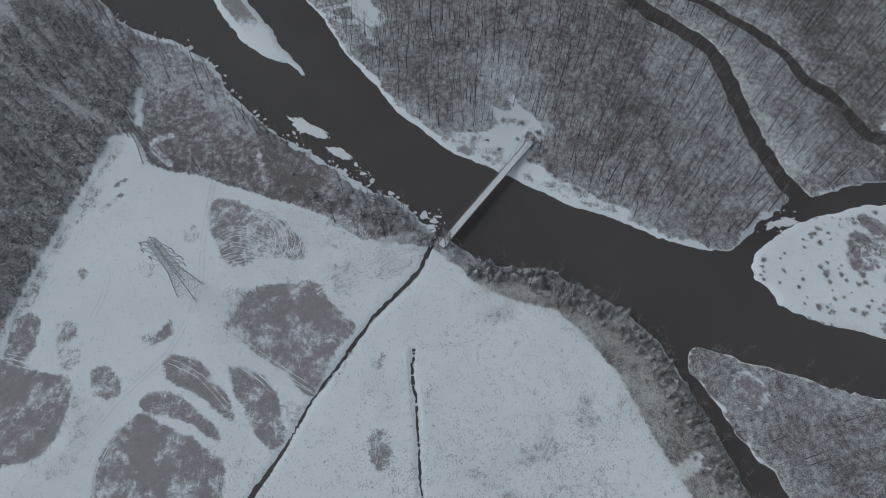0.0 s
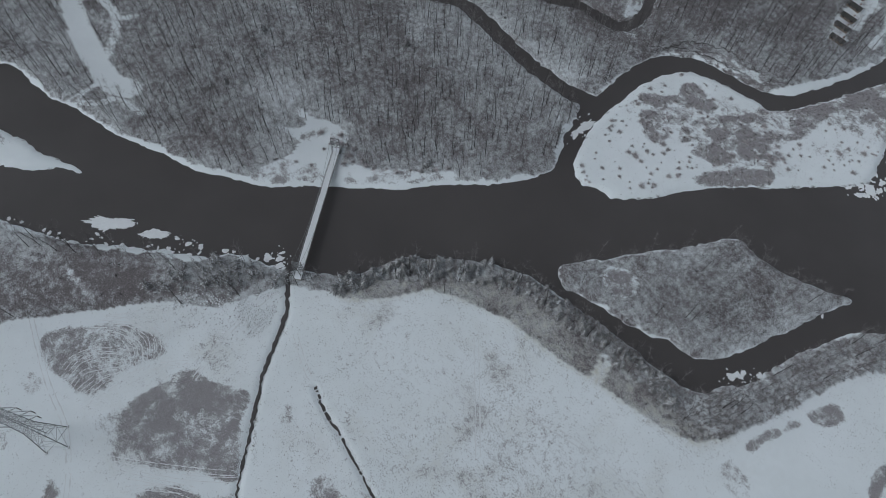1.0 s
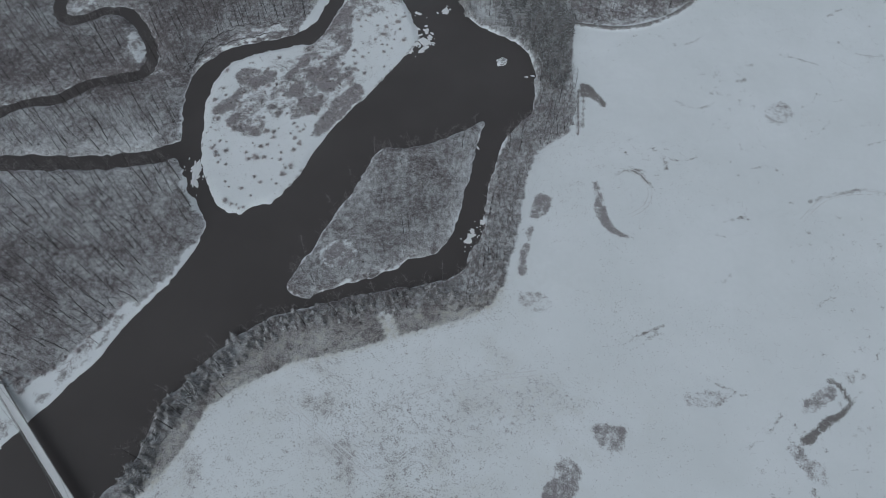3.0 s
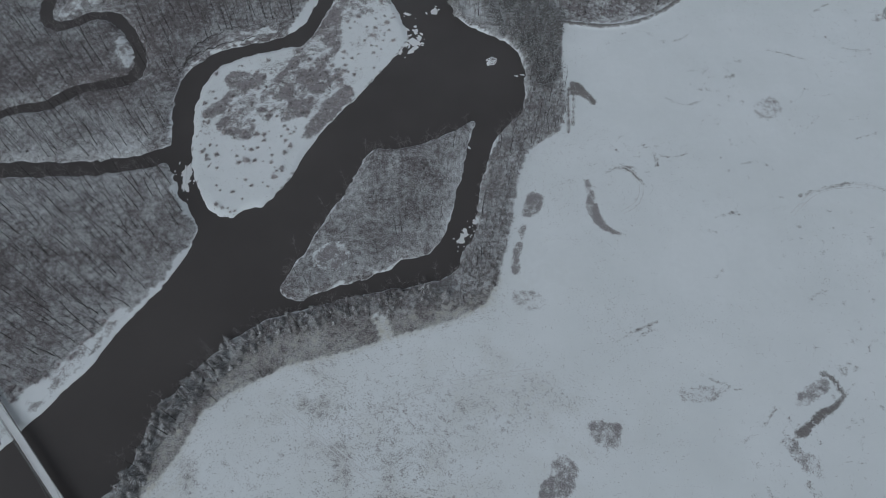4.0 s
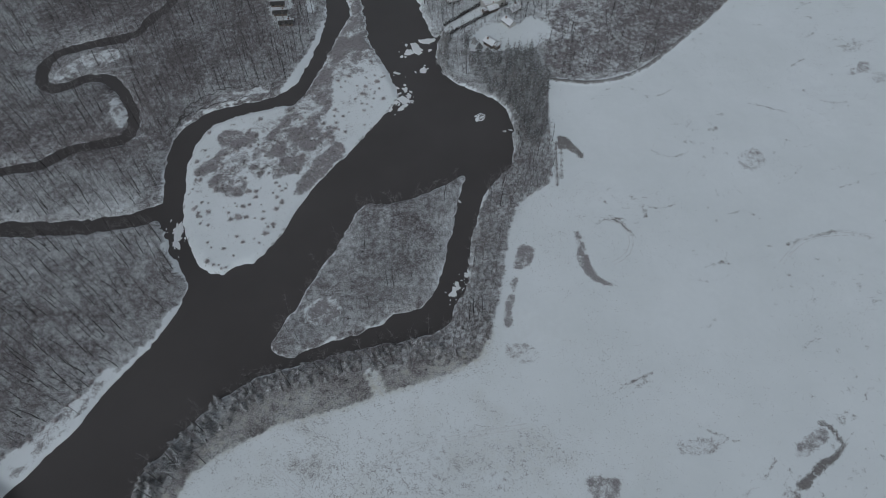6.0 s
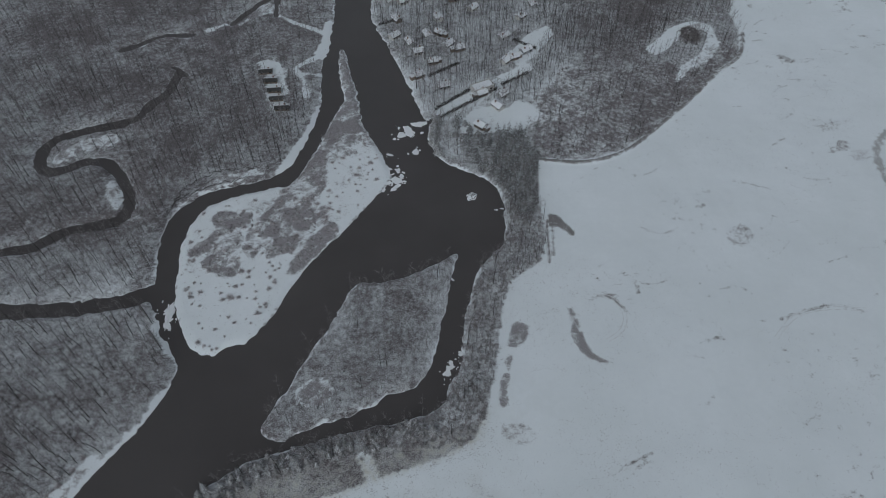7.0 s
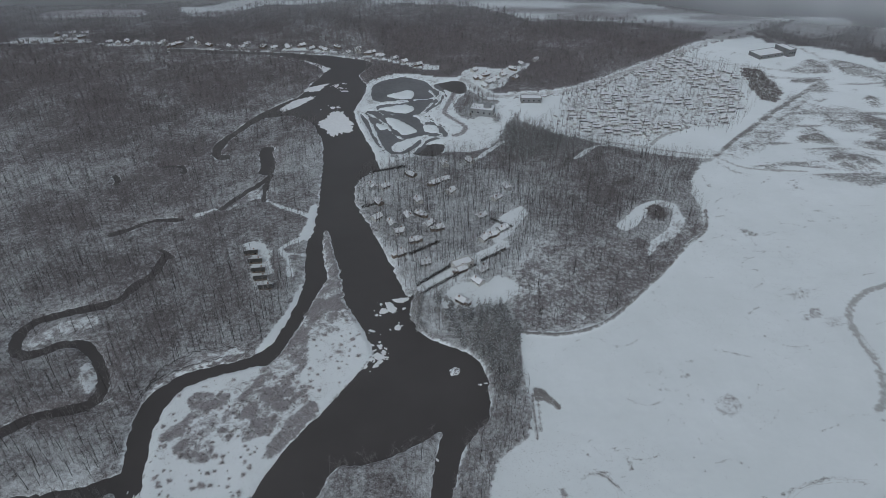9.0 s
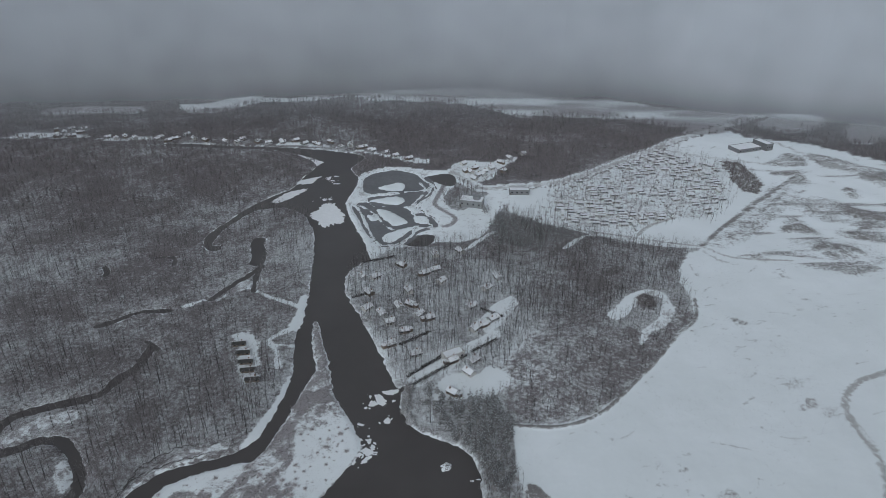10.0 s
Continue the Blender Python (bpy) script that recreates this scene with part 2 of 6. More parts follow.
POOLS_B = ((-161, 402), (-149, 426), (-142, 439), (-137, 450))
POOLS_C = ((-142, 457), (-144, 470), (-150, 488), (-150, 494))
POOLS_D = ((-186, 350), (-180, 347), (-176, 342))
POOLS_E = ((-256, 447), (-252, 442), (-250, 434))
POOLS_G = ((-224, 462), (-215, 464), (-208, 461), (-205, 453))
POOLS_F = ((-137, 448), (-137, 431), (-134, 414))
FIELD_EDGE_WEST = ((-85, -163), (-101, -158), (-127, -151), (-153, -142), (-172, -136), (-192, -130), (-195, -119), (-177, -111), (-172, -102), (-169, -87), (-160, -67), (-152, -47), (-145, -32), (-133, -18), (-128, 10), (-119, 19), (-115, 26))
CONIFER_EDGE = ((-114, 40), (-101, 57), (-91, 78), (-83, 89), (-68, 94), (-50, 99), (-28, 104), (-6, 112), (10, 119))
FIELD_EDGE = ((-112, 26), (-103, 39), (-96, 60), (-85, 69), (-69, 79), (-48, 86), (-27, 95), (-5, 104), (8, 112), (12, 123), (15, 136), (17, 156), (19, 174), (23, 190), (38, 203), (41, 222), (39, 244), (40, 274))
FIELD_EDGE_NORTH = ((39, 276), (65, 276), (88, 286), (109, 305), (133, 332), (156, 362), (173, 380), (179, 405), (178, 425), (182, 446), (198, 474), (215, 484))
DITCH = ((-136, 15), (-125, 9), (-117, 5), (-109, -3), (-98, -14), (-89, -21), (-75, -31), (-66, -38), (-50, -47), (-33, -59), (-22, -65))
DITCH_B = ((-84, 1), (-74, 0), (-63, 1), (-51, 1), (-39, 1), (-27, 1))
BERM = ((39, 275), (65, 274), (88, 284), (108, 304), (132, 331), (155, 360), (173, 379), (181, 405))
PARK = ((104, 546), (127, 522), (172, 522), (211, 548), (235, 541), (273, 590), (293, 666), (253, 735), (200, 678), (157, 647), (113, 601))
HOUSES = ((-48, 432), (-11, 438), (-4, 443), (-22, 412), (-20, 394), (-39, 382), (-33, 372), (-7, 377), (-14, 381), (-4, 468), (-29, 450), (43, 433), (34, 417), (28, 369), (36, 377), (23, 365), (8, 331), (21, 331), (18, 319), (8, 301), (-57, 432), (-50, 389), (-31, 347), (-15, 337), (16, 474), (-50, 409), (-28, 391), (1, 426), (-23, 362), (22, 392))
CABINS = ((-126, 346), (-121, 337), (-117, 328), (-114, 320), (-109, 311))
FAR_HOUSES = ((24, 674), (36, 662), (45, 651), (54, 667), (64, 680), (75, 694), (91, 707), (-90, 724), (-79, 716), (-103, 729), (-143, 736), (-183, 743), (-234, 739), (-309, 750), (-452, 760), (-474, 751), (-431, 757), (-61, 707), (-487, 745), (-212, 742), (-328, 747), (-50, 698), (-34, 690), (38, 641), (31, 650), (-461, 778), (-447, 769), (-445, 783), (-430, 770), (-430, 783), (-437, 757), (-447, 756), (-389, 752), (-377, 748), (-370, 756), (-356, 751), (-327, 753), (-314, 743), (-301, 765), (-287, 750), (-272, 745), (-248, 741), (-231, 750), (-212, 742), (-198, 738), (-182, 739), (-168, 747), (-156, 736), (-139, 732), (-128, 744), (-112, 725), (-104, 737), (-87, 726), (-76, 714), (34, 631), (26, 652), (44, 644), (53, 661), (65, 653))
PARK_EDGE = ((186, 486), (151, 497), (116, 514), (89, 530), (64, 550), (55, 583), (39, 605), (67, 611), (126, 631), (167, 663), (205, 697), (246, 732), (282, 766))
DIKE_DRAIN = ((-13, 634), (-6, 610), (-11, 591), (-19, 577), (-21, 564), (-14, 548), (-5, 539), (-3, 526), (-11, 519), (-19, 512), (-28, 498), (-36, 490), (-46, 486))
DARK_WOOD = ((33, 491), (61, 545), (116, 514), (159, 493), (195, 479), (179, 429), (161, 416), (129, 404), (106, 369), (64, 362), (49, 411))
POND_RIM = ((-74, 576), (-84, 611), (-78, 648), (-48, 665), (-20, 651), (-4, 613), (-9, 584), (-15, 564), (-2, 540), (-1, 520), (-16, 509), (-25, 492), (-41, 483), (-54, 491), (-68, 521), (-85, 567))
DIRT_YARD = ((237, 474), (384, 669), (504, 689), (357, 449), (282, 456))
POND_HEDGE = ((7, 631), (-2, 591), (-5, 568), (5, 552), (13, 539), (10, 526), (3, 521))
SCRUB = []
SCRUB.append((0.9, ((-155, -82), (-157, -76), (-152, -66), (-149, -56), (-142, -49), (-129, -40), (-125, -46), (-127, -58), (-124, -67), (-124, -73), (-133, -78), (-144, -82))))
SCRUB.append((0.95, ((-114, -61), (-115, -50), (-115, -37), (-109, -33), (-103, -30), (-94, -22), (-86, -28), (-79, -31), (-70, -36), (-68, -39), (-78, -49), (-86, -60), (-93, -71), (-96, -74), (-104, -70), (-110, -66))))
SCRUB.append((1, ((-83, -95), (-87, -92), (-86, -82), (-79, -76), (-63, -66), (-60, -68), (-71, -80), (-77, -91))))
SCRUB.append((1, ((-81, -70), (-80, -62), (-71, -52), (-60, -49), (-53, -48), (-50, -52), (-57, -59), (-70, -66))))
SCRUB.append((1, ((-36, -115), (-53, -113), (-65, -102), (-61, -92), (-54, -79), (-47, -68), (-34, -68), (-22, -70), (-23, -114))))
SCRUB.append((1, ((-71, -101), (-73, -91), (-67, -82), (-57, -71), (-53, -72), (-61, -83), (-66, -98))))
SCRUB.append((1, ((-88, -168), (-89, -152), (-84, -140), (-80, -128), (-68, -128), (-54, -132), (-51, -142), (-53, -156))))
SCRUB.append((0.9, ((-106, -154), (-107, -145), (-97, -144), (-86, -147), (-88, -155))))
SCRUB.append((0.85, ((-83, -121), (-85, -115), (-77, -109), (-72, -111), (-74, -119))))
SCRUB.append((0.85, ((-95, -104), (-97, -98), (-102, -93), (-96, -93), (-92, -99))))
SCRUB.append((0.85, ((-51, -17), (-53, -10), (-40, -10), (-40, -16))))
SCRUB.append((0.7, ((-80, -16), (-83, -10), (-78, -11), (-76, -14))))
SCRUB.append((1.3, ((50, 176), (53, 169), (56, 156), (64, 149), (56, 151), (50, 160))))
SCRUB.append((0.95, ((24, 167), (30, 166), (29, 158), (24, 154), (21, 156))))
SCRUB.append((0.95, ((21, 151), (24, 151), (22, 143), (20, 145))))
SCRUB.append((0.95, ((19, 141), (22, 141), (21, 134), (20, 127), (17, 128), (18, 135))))
SCRUB.append((0.85, ((48, 65), (51, 68), (60, 67), (60, 61), (59, 57), (56, 57), (57, 52), (55, 54), (53, 58), (49, 60))))
SCRUB.append((0.95, ((35, 51), (40, 54), (43, 50), (43, 44), (40, 40), (31, 39), (32, 44), (37, 47))))
SCRUB.append((0.75, ((127, 84), (131, 87), (139, 92), (141, 87), (133, 81), (128, 79))))
SCRUB.append((0.8, ((118, 66), (123, 67), (126, 63), (131, 60), (131, 54), (126, 54), (122, 60))))
SCRUB.append((0.5, ((131, 227), (142, 232), (143, 221), (132, 218))))
SCRUB.append((0.5, ((18, 118), (29, 118), (32, 113), (22, 111))))
SCRUB.append((0.5, ((83, 82), (94, 84), (102, 84), (93, 78), (85, 78))))
SCRUB.append((0.9, ((147, 412), (155, 417), (156, 405), (149, 391), (138, 393), (140, 405))))
SCRUB.append((0.7, ((206, 296), (214, 299), (212, 292), (200, 288))))
SCRUB.append((0.5, ((214, 289), (223, 293), (221, 284), (213, 283))))
SCRUB.append((0.75, ((-126, -133), (-127, -131), (-124, -128), (-121, -131))))
SCRUB.append((0.4, ((-128, -109), (-127, -100), (-123, -99), (-121, -106))))
SCRUB.append((0.5, ((-142, -93), (-145, -88), (-138, -86), (-136, -91))))
SCRUB.append((0.55, ((-114, -75), (-115, -67), (-111, -64), (-105, -67), (-107, -73))))
SCRUB.append((0.85, ((-103, -138), (-103, -131), (-97, -129), (-96, -135))))
SCRUB.append((0.5, ((-94, -136), (-96, -128), (-87, -126), (-84, -132))))
SCRUB.append((0.6, ((-66, -48), (-64, -42), (-58, -44), (-59, -47))))
SCRUB.append((0.5, ((-50, -64), (-41, -60), (-41, -62), (-46, -65))))
SCRUB.append((0.5, ((-109, -29), (-108, -25), (-103, -26), (-103, -28))))
STUBBLE = []
STUBBLE.append((0.26, ((-55, 72), (-30, 82), (7, 88), (40, 79), (31, 63), (19, 54), (-8, 36), (-30, 35), (-51, 51))))
STUBBLE.append((0.17, ((-67, -19), (-97, 13), (-94, 51), (-61, 75), (-30, 79), (-11, 49), (-15, -9))))
PATHS = []
PATHS.append((11, ((-343, -14), (-319, -17), (-297, -18), (-277, -17), (-268, -16), (-259, -9))))
PATHS.append((4, ((-335, -4), (-317, 0), (-307, 0), (-294, -6), (-282, -14))))
PATHS.append((3, ((-307, 0), (-304, 9))))
PATHS.append((3, ((-270, -15), (-270, -24), (-267, -32), (-267, -37))))
PATHS.append((3, ((-266, -35), (-259, -26), (-256, -16), (-243, -10))))
PATHS.append((2.6, ((-249, -201), (-240, -189), (-225, -170), (-214, -152), (-202, -136))))
PATHS.append((3.5, ((-219, -121), (-199, -118))))
PATHS.append((2.5, ((-182, -64), (-162, -59))))
PATHS.append((3, ((-176, -102), (-187, -111), (-192, -103))))
PATHS.append((5, ((-35, 103), (-30, 93))))
PATHS.append((4, ((65, 593), (75, 557), (90, 536), (117, 516))))
PATHS.append((4, ((101, 482), (119, 503), (135, 508))))
PATHS.append((4, ((-133, 413), (-120, 404), (-105, 396), (-93, 389))))
PATHS.append((9, ((-95, 403), (-93, 388), (-95, 370))))
PATHS.append((4, ((-95, 366), (-104, 358), (-108, 351), (-102, 342), (-97, 325))))
PATHS.append((4, ((-102, 346), (-93, 346))))
PATHS.append((3, ((-175, 391), (-164, 400))))
PATHS.append((3, ((-150, 408), (-139, 417))))
PATHS.append((5, ((19, 476), (33, 496), (46, 512))))
PATHS.append((11, ((153, 414), (141, 408), (130, 395), (120, 383))))
ROADS = []
ROADS.append((9, ((12, 652), (39, 609), (67, 613), (95, 618), (126, 631), (167, 663), (205, 697), (246, 732), (282, 766), (366, 827), (425, 874))))
ROADS.append((3, ((117, 518), (131, 513), (153, 506), (188, 494), (215, 486), (234, 468), (277, 464))))
ROADS.append((8, ((459, 616), (427, 660), (413, 703), (396, 750), (374, 792), (366, 827))))
ROADS.append((4, ((168, 509), (182, 526), (210, 544))))
ROADS.append((6, ((248, 729), (268, 719), (299, 702), (349, 685))))
ROADS.append((4.4, ((330, 330), (284, 328), (264, 321), (251, 316), (238, 306), (230, 296), (226, 284), (225, 271), (225, 258), (223, 247), (216, 230), (209, 223))))
ROADS.append((3.6, ((-249, -201), (-240, -189), (-225, -170), (-214, -152), (-202, -136))))
DIKES = []
DIKES.append((2.8, ((-88, 572), (-80, 583), (-70, 590), (-43, 599), (-12, 605))))
DIKES.append((2.8, ((-72, 590), (-79, 618), (-75, 643), (-59, 656), (-41, 662), (-23, 646), (-16, 630), (-6, 613), (-8, 591), (-18, 576), (-20, 560), (-11, 546), (-2, 534), (-1, 523))))
DIKES.append((2.2, ((-21, 624), (-15, 608), (-19, 588), (-25, 573), (-27, 558), (-19, 538), (-8, 527), (-8, 520))))
DIKES.append((2.8, ((-1, 520), (-19, 520), (-24, 506), (-34, 490), (-46, 487), (-53, 494), (-63, 521), (-70, 545), (-79, 567), (-88, 572))))
DIKES.append((2.2, ((-79, 572), (-61, 551), (-49, 527), (-38, 516), (-19, 524))))
DIKES.append((2, ((-60, 567), (-41, 564), (-23, 568))))
STRIPS = []
STRIPS.append((3, 0.95, ((44, 233), (49, 229), (54, 222))))
STRIPS.append((1.2, 0.7, ((42, 230), (42, 203))))
STRIPS.append((1.2, 0.6, ((45, 226), (44, 207))))
STRIPS.append((4.5, 0.66, ((214, 489), (254, 533), (296, 580), (338, 620), (373, 655))))
STRIPS.append((3.5, 0.45, ((224, 494), (274, 545), (323, 598), (371, 649))))
STRIPS.append((4, 0.7, ((262, 527), (305, 571), (341, 609))))
STRIPS.append((4.5, 0.95, ((217, 489), (240, 518), (305, 586), (364, 646))))
STRIPS.append((5, 0.6, ((339, 592), (359, 612))))
STRIPS.append((8, 0.6, ((323, 667), (357, 663), (383, 660))))
STRIPS.append((4, 0.6, ((269, 475), (289, 471), (347, 461))))
STRIPS.append((4, 0.5, ((213, 479), (221, 463), (232, 457))))
STRIPS.append((3, 0.5, ((194, 455), (195, 439))))
STRIPS.append((3, 0.6, ((393, 640), (401, 622), (400, 600))))
STRIPS.append((5, 0.6, ((337, 572), (342, 559), (350, 565))))
STRIPS.append((5, 0.6, ((342, 538), (363, 541), (388, 532))))
STRIPS.append((3, 0.55, ((276, 735), (308, 744), (333, 725))))
STRIPS.append((3, 0.5, ((256, 445), (262, 437))))
STRIPS.append((1.6, 0.5, ((-99, -157), (-127, -148), (-152, -139), (-171, -133), (-189, -125))))
STRIPS.append((1.3, 0.45, ((-98, -153), (-125, -145), (-151, -137), (-170, -131), (-188, -123))))
STRIPS.append((2, 0.5, ((-95, -104), (-96, -99), (-101, -94))))
STRIPS.append((1.5, 0.5, ((-70, -30), (-81, -25), (-92, -19))))
STRIPS.append((1.6, 0.5, ((144, 175), (151, 178), (162, 182), (172, 184), (183, 181))))
STRIPS.append((0.9, 0.7, ((67, 184), (70, 183), (73, 179), (75, 176))))
STRIPS.append((0.7, 0.55, ((59, 181), (64, 184), (69, 183))))
STRIPS.append((0.8, 0.7, ((76, 198), (80, 194), (82, 190), (82, 186))))
STRIPS.append((0.9, 0.7, ((64, 194), (66, 190))))
STRIPS.append((0.8, 0.6, ((109, 162), (113, 164), (116, 163))))
STRIPS.append((1.5, 0.5, ((-167, -129), (-158, -133), (-147, -138), (-133, -144), (-119, -149), (-107, -153))))
STRIPS.append((1.2, 0.4, ((-165, -131), (-154, -135), (-140, -141), (-126, -146), (-112, -151))))
STRIPS.append((1.4, 0.75, ((-166, -124), (-169, -120))))
STRIPS.append((2.2, 0.6, ((-154, -128), (-159, -123), (-161, -121))))
STRIPS.append((1.5, 0.8, ((138, 93), (142, 91), (144, 87), (146, 85))))
BAR_BRUSH = []
BAR_BRUSH.append(((-85, 375), (-85, 348), (-80, 335), (-74, 312), (-79, 302), (-82, 287), (-84, 272), (-90, 259), (-96, 246), (-99, 233), (-103, 225), (-106, 217), (-105, 208), (-96, 205), (-92, 216), (-90, 234), (-80, 244), (-77, 262), (-74, 280), (-66, 292), (-62, 303), (-65, 326), (-74, 354)))
BAR_BRUSH.append(((-131, 197), (-132, 204), (-127, 211), (-124, 217), (-126, 224), (-121, 227), (-111, 227), (-108, 226), (-106, 221), (-113, 218), (-119, 211), (-121, 205), (-126, 199)))
BAR_BRUSH.append(((-118, 191), (-114, 198), (-109, 199), (-104, 192), (-105, 187), (-115, 187)))
BAR_BRUSH.append(((-105, 220), (-99, 230), (-95, 242), (-91, 252), (-84, 263), (-80, 275), (-79, 284), (-73, 285), (-75, 268), (-74, 251), (-75, 240), (-79, 233), (-84, 226), (-88, 220), (-96, 216), (-103, 215)))
BAR_BRUSH.append(((-82, 191), (-81, 201), (-73, 212), (-66, 221), (-64, 220), (-67, 211), (-74, 201), (-79, 193)))
BAR_BRUSH.append(((-85, 224), (-79, 233), (-72, 234), (-70, 229), (-77, 219), (-82, 217)))
BAR_BRUSH.append(((-97, 205), (-90, 212), (-81, 211), (-85, 201), (-93, 198)))
BAR_BRUSH.append(((-125, 193), (-121, 199), (-118, 198), (-119, 194), (-123, 191)))
BAR_BRUSH.append(((-106, 206), (-102, 212), (-98, 210), (-98, 200), (-102, 196)))
TRACKS = []
TRACKS.append(((-152, -57), (-146, -47), (-136, -41), (-128, -42)))
TRACKS.append(((-152, -58), (-145, -49), (-135, -43), (-127, -44)))
TRACKS.append(((-151, -60), (-144, -50), (-135, -45), (-127, -47)))
TRACKS.append(((-151, -62), (-144, -52), (-134, -48), (-126, -50)))
TRACKS.append(((-150, -64), (-143, -54), (-134, -50), (-126, -52)))
TRACKS.append(((-150, -66), (-143, -56), (-134, -53), (-126, -55)))
TRACKS.append(((-150, -54), (-145, -41), (-141, -37), (-134, -38), (-128, -42)))
TRACKS.append(((-139, -78), (-142, -72), (-140, -63), (-133, -54)))
TRACKS.append(((-135, -78), (-139, -71), (-137, -63), (-131, -55)))
TRACKS.append(((-131, -77), (-134, -70), (-129, -56)))
TRACKS.append(((-128, -76), (-130, -67), (-127, -57)))
TRACKS.append(((-125, -74), (-127, -65), (-125, -51)))
TRACKS.append(((-96, -73), (-86, -62), (-76, -50), (-68, -38)))
TRACKS.append(((-98, -73), (-88, -61), (-78, -48), (-70, -37)))
TRACKS.append(((-93, -74), (-82, -62), (-72, -51)))
TRACKS.append(((-83, -71), (-80, -62), (-71, -53)))
TRACKS.append(((-86, -74), (-82, -66), (-74, -55)))
TRACKS.append(((-91, -154), (-89, -147), (-87, -143)))
TRACKS.append(((-90, -154), (-87, -147), (-86, -143)))
TRACKS.append(((-85, -92), (-78, -80), (-66, -69)))
TRACKS.append(((-33, -113), (-47, -114), (-62, -107)))
TRACKS.append(((-122, -75), (-124, -60), (-122, -46), (-117, -35)))
TRACKS.append(((-120, -58), (-120, -44), (-116, -36)))
FAINT = []
FAINT.append(((-105, -124), (-115, -121), (-125, -121)))
FAINT.append(((-88, 1), (-97, 2), (-107, 4)))
FAINT.append(((-166, -82), (-138, -84), (-113, -84), (-89, -93), (-69, -111), (-44, -127)))
FAINT.append(((-30, 40), (-49, 52), (-70, 65)))
FAINT.append(((-110, -37), (-121, -18), (-128, 5)))
FAINT.append(((-44, 58), (-12, 75), (27, 85)))
FAINT.append(((61, 184), (69, 183), (74, 175), (72, 166), (65, 160)))
FAINT.append(((139, 165), (151, 177), (167, 182), (184, 182)))
FAINT.append(((42, 233), (42, 203)))
BROWN = []
BROWN.append(((-217, -120), (-220, -99), (-197, -74), (-167, -37), (-146, -13), (-133, 1), (-134, -18), (-148, -37), (-161, -67), (-171, -89), (-176, -105), (-194, -117)))
BROWN.append(((42, 331), (67, 362), (101, 362), (125, 372), (138, 363), (165, 390), (173, 383), (151, 356), (118, 316), (89, 287), (62, 277), (40, 280), (36, 300)))
HEAVY_SOIL = []
HEAVY_SOIL.append(((43, 234), (47, 234), (51, 229), (54, 222), (51, 223), (47, 226), (43, 226)))
HEAVY_SOIL.append(((124, 69), (127, 67), (132, 72), (141, 79), (146, 84), (145, 86), (140, 81), (133, 77), (129, 73)))
HEAVY_SOIL.append(((197, 379), (203, 379), (208, 373), (198, 372)))
HEAVY_SOIL.append(((216, 350), (221, 350), (219, 347), (215, 347)))
HEAVY_SOIL.append(((203, 314), (212, 316), (223, 318), (209, 310), (203, 310)))
HEAVY_SOIL.append(((294, 516), (303, 536), (316, 547), (322, 538), (323, 526), (325, 509), (310, 512)))
HEAVY_SOIL.append(((304, 497), (323, 500), (339, 490), (343, 475), (327, 466), (309, 471)))
HEAVY_SOIL.append(((351, 684), (370, 704), (387, 720), (402, 711), (398, 685), (376, 671)))
HEAVY_SOIL.append(((343, 659), (369, 665), (387, 671), (374, 641), (364, 645), (348, 646)))
HEAVY_SOIL.append(((410, 718), (436, 707), (454, 681), (472, 662), (446, 619), (431, 634), (433, 661), (406, 681)))
HEAVY_SOIL.append(((393, 608), (406, 619), (407, 600), (396, 592)))
HEAVY_SOIL.append(((374, 577), (389, 566), (402, 554), (397, 539), (375, 539), (366, 556)))
HEAVY_SOIL.append(((362, 533), (381, 541), (389, 527), (368, 522)))
HEAVY_SOIL.append(((335, 573), (346, 576), (346, 563), (334, 558)))
HEAVY_SOIL.append(((220, 487), (229, 488), (245, 500), (261, 513), (249, 514), (234, 502)))
HEAVY_SOIL.append(((267, 481), (283, 478), (299, 472), (283, 474)))
HEAVY_SOIL.append(((347, 518), (383, 515), (375, 498), (343, 506)))
HEAVY_SOIL.append(((249, 474), (264, 475), (261, 464), (247, 464)))
THIN_SOIL = []
THIN_SOIL.append((0.5, ((219, 487), (240, 516), (305, 586), (366, 648), (380, 640), (330, 577), (268, 508), (240, 488))))
THIN_SOIL.append((0.42, ((325, 560), (340, 590), (372, 590), (402, 560), (398, 535), (350, 535))))
THIN_SOIL.append((0.42, ((300, 585), (318, 612), (340, 640), (350, 630), (325, 598))))
THIN_SOIL.append((0.34, ((290, 500), (305, 508), (345, 500), (360, 470), (330, 455), (285, 470))))
CLEARINGS = []
CLEARINGS.append(((-190, 8), (-185, 22), (-185, 37), (-189, 46), (-195, 45), (-200, 42), (-203, 44), (-198, 50), (-200, 54), (-207, 52), (-208, 55), (-199, 59), (-192, 65), (-184, 68), (-178, 64), (-172, 59), (-167, 61), (-158, 73), (-148, 86), (-141, 97), (-137, 95), (-145, 80), (-152, 67), (-159, 52), (-165, 40), (-177, 24)))
CLEARINGS.append(((-102, 257), (-96, 277), (-91, 296), (-89, 316), (-84, 312), (-87, 284), (-92, 264), (-98, 255)))
CLEARINGS.append(((-134, 356), (-123, 362), (-112, 347), (-104, 313), (-111, 304), (-121, 315), (-128, 340)))
CLEARINGS.append(((-4, 295), (-1, 308), (4, 316), (14, 319), (23, 319), (30, 326), (37, 322), (44, 314), (37, 304), (28, 298), (19, 298), (9, 295)))
CLEARINGS.append(((22, 364), (30, 381), (40, 399), (51, 407), (54, 396), (45, 381), (34, 363)))
CLEARINGS.append(((-18, 315), (8, 339), (35, 364), (37, 354), (11, 328), (-14, 306)))
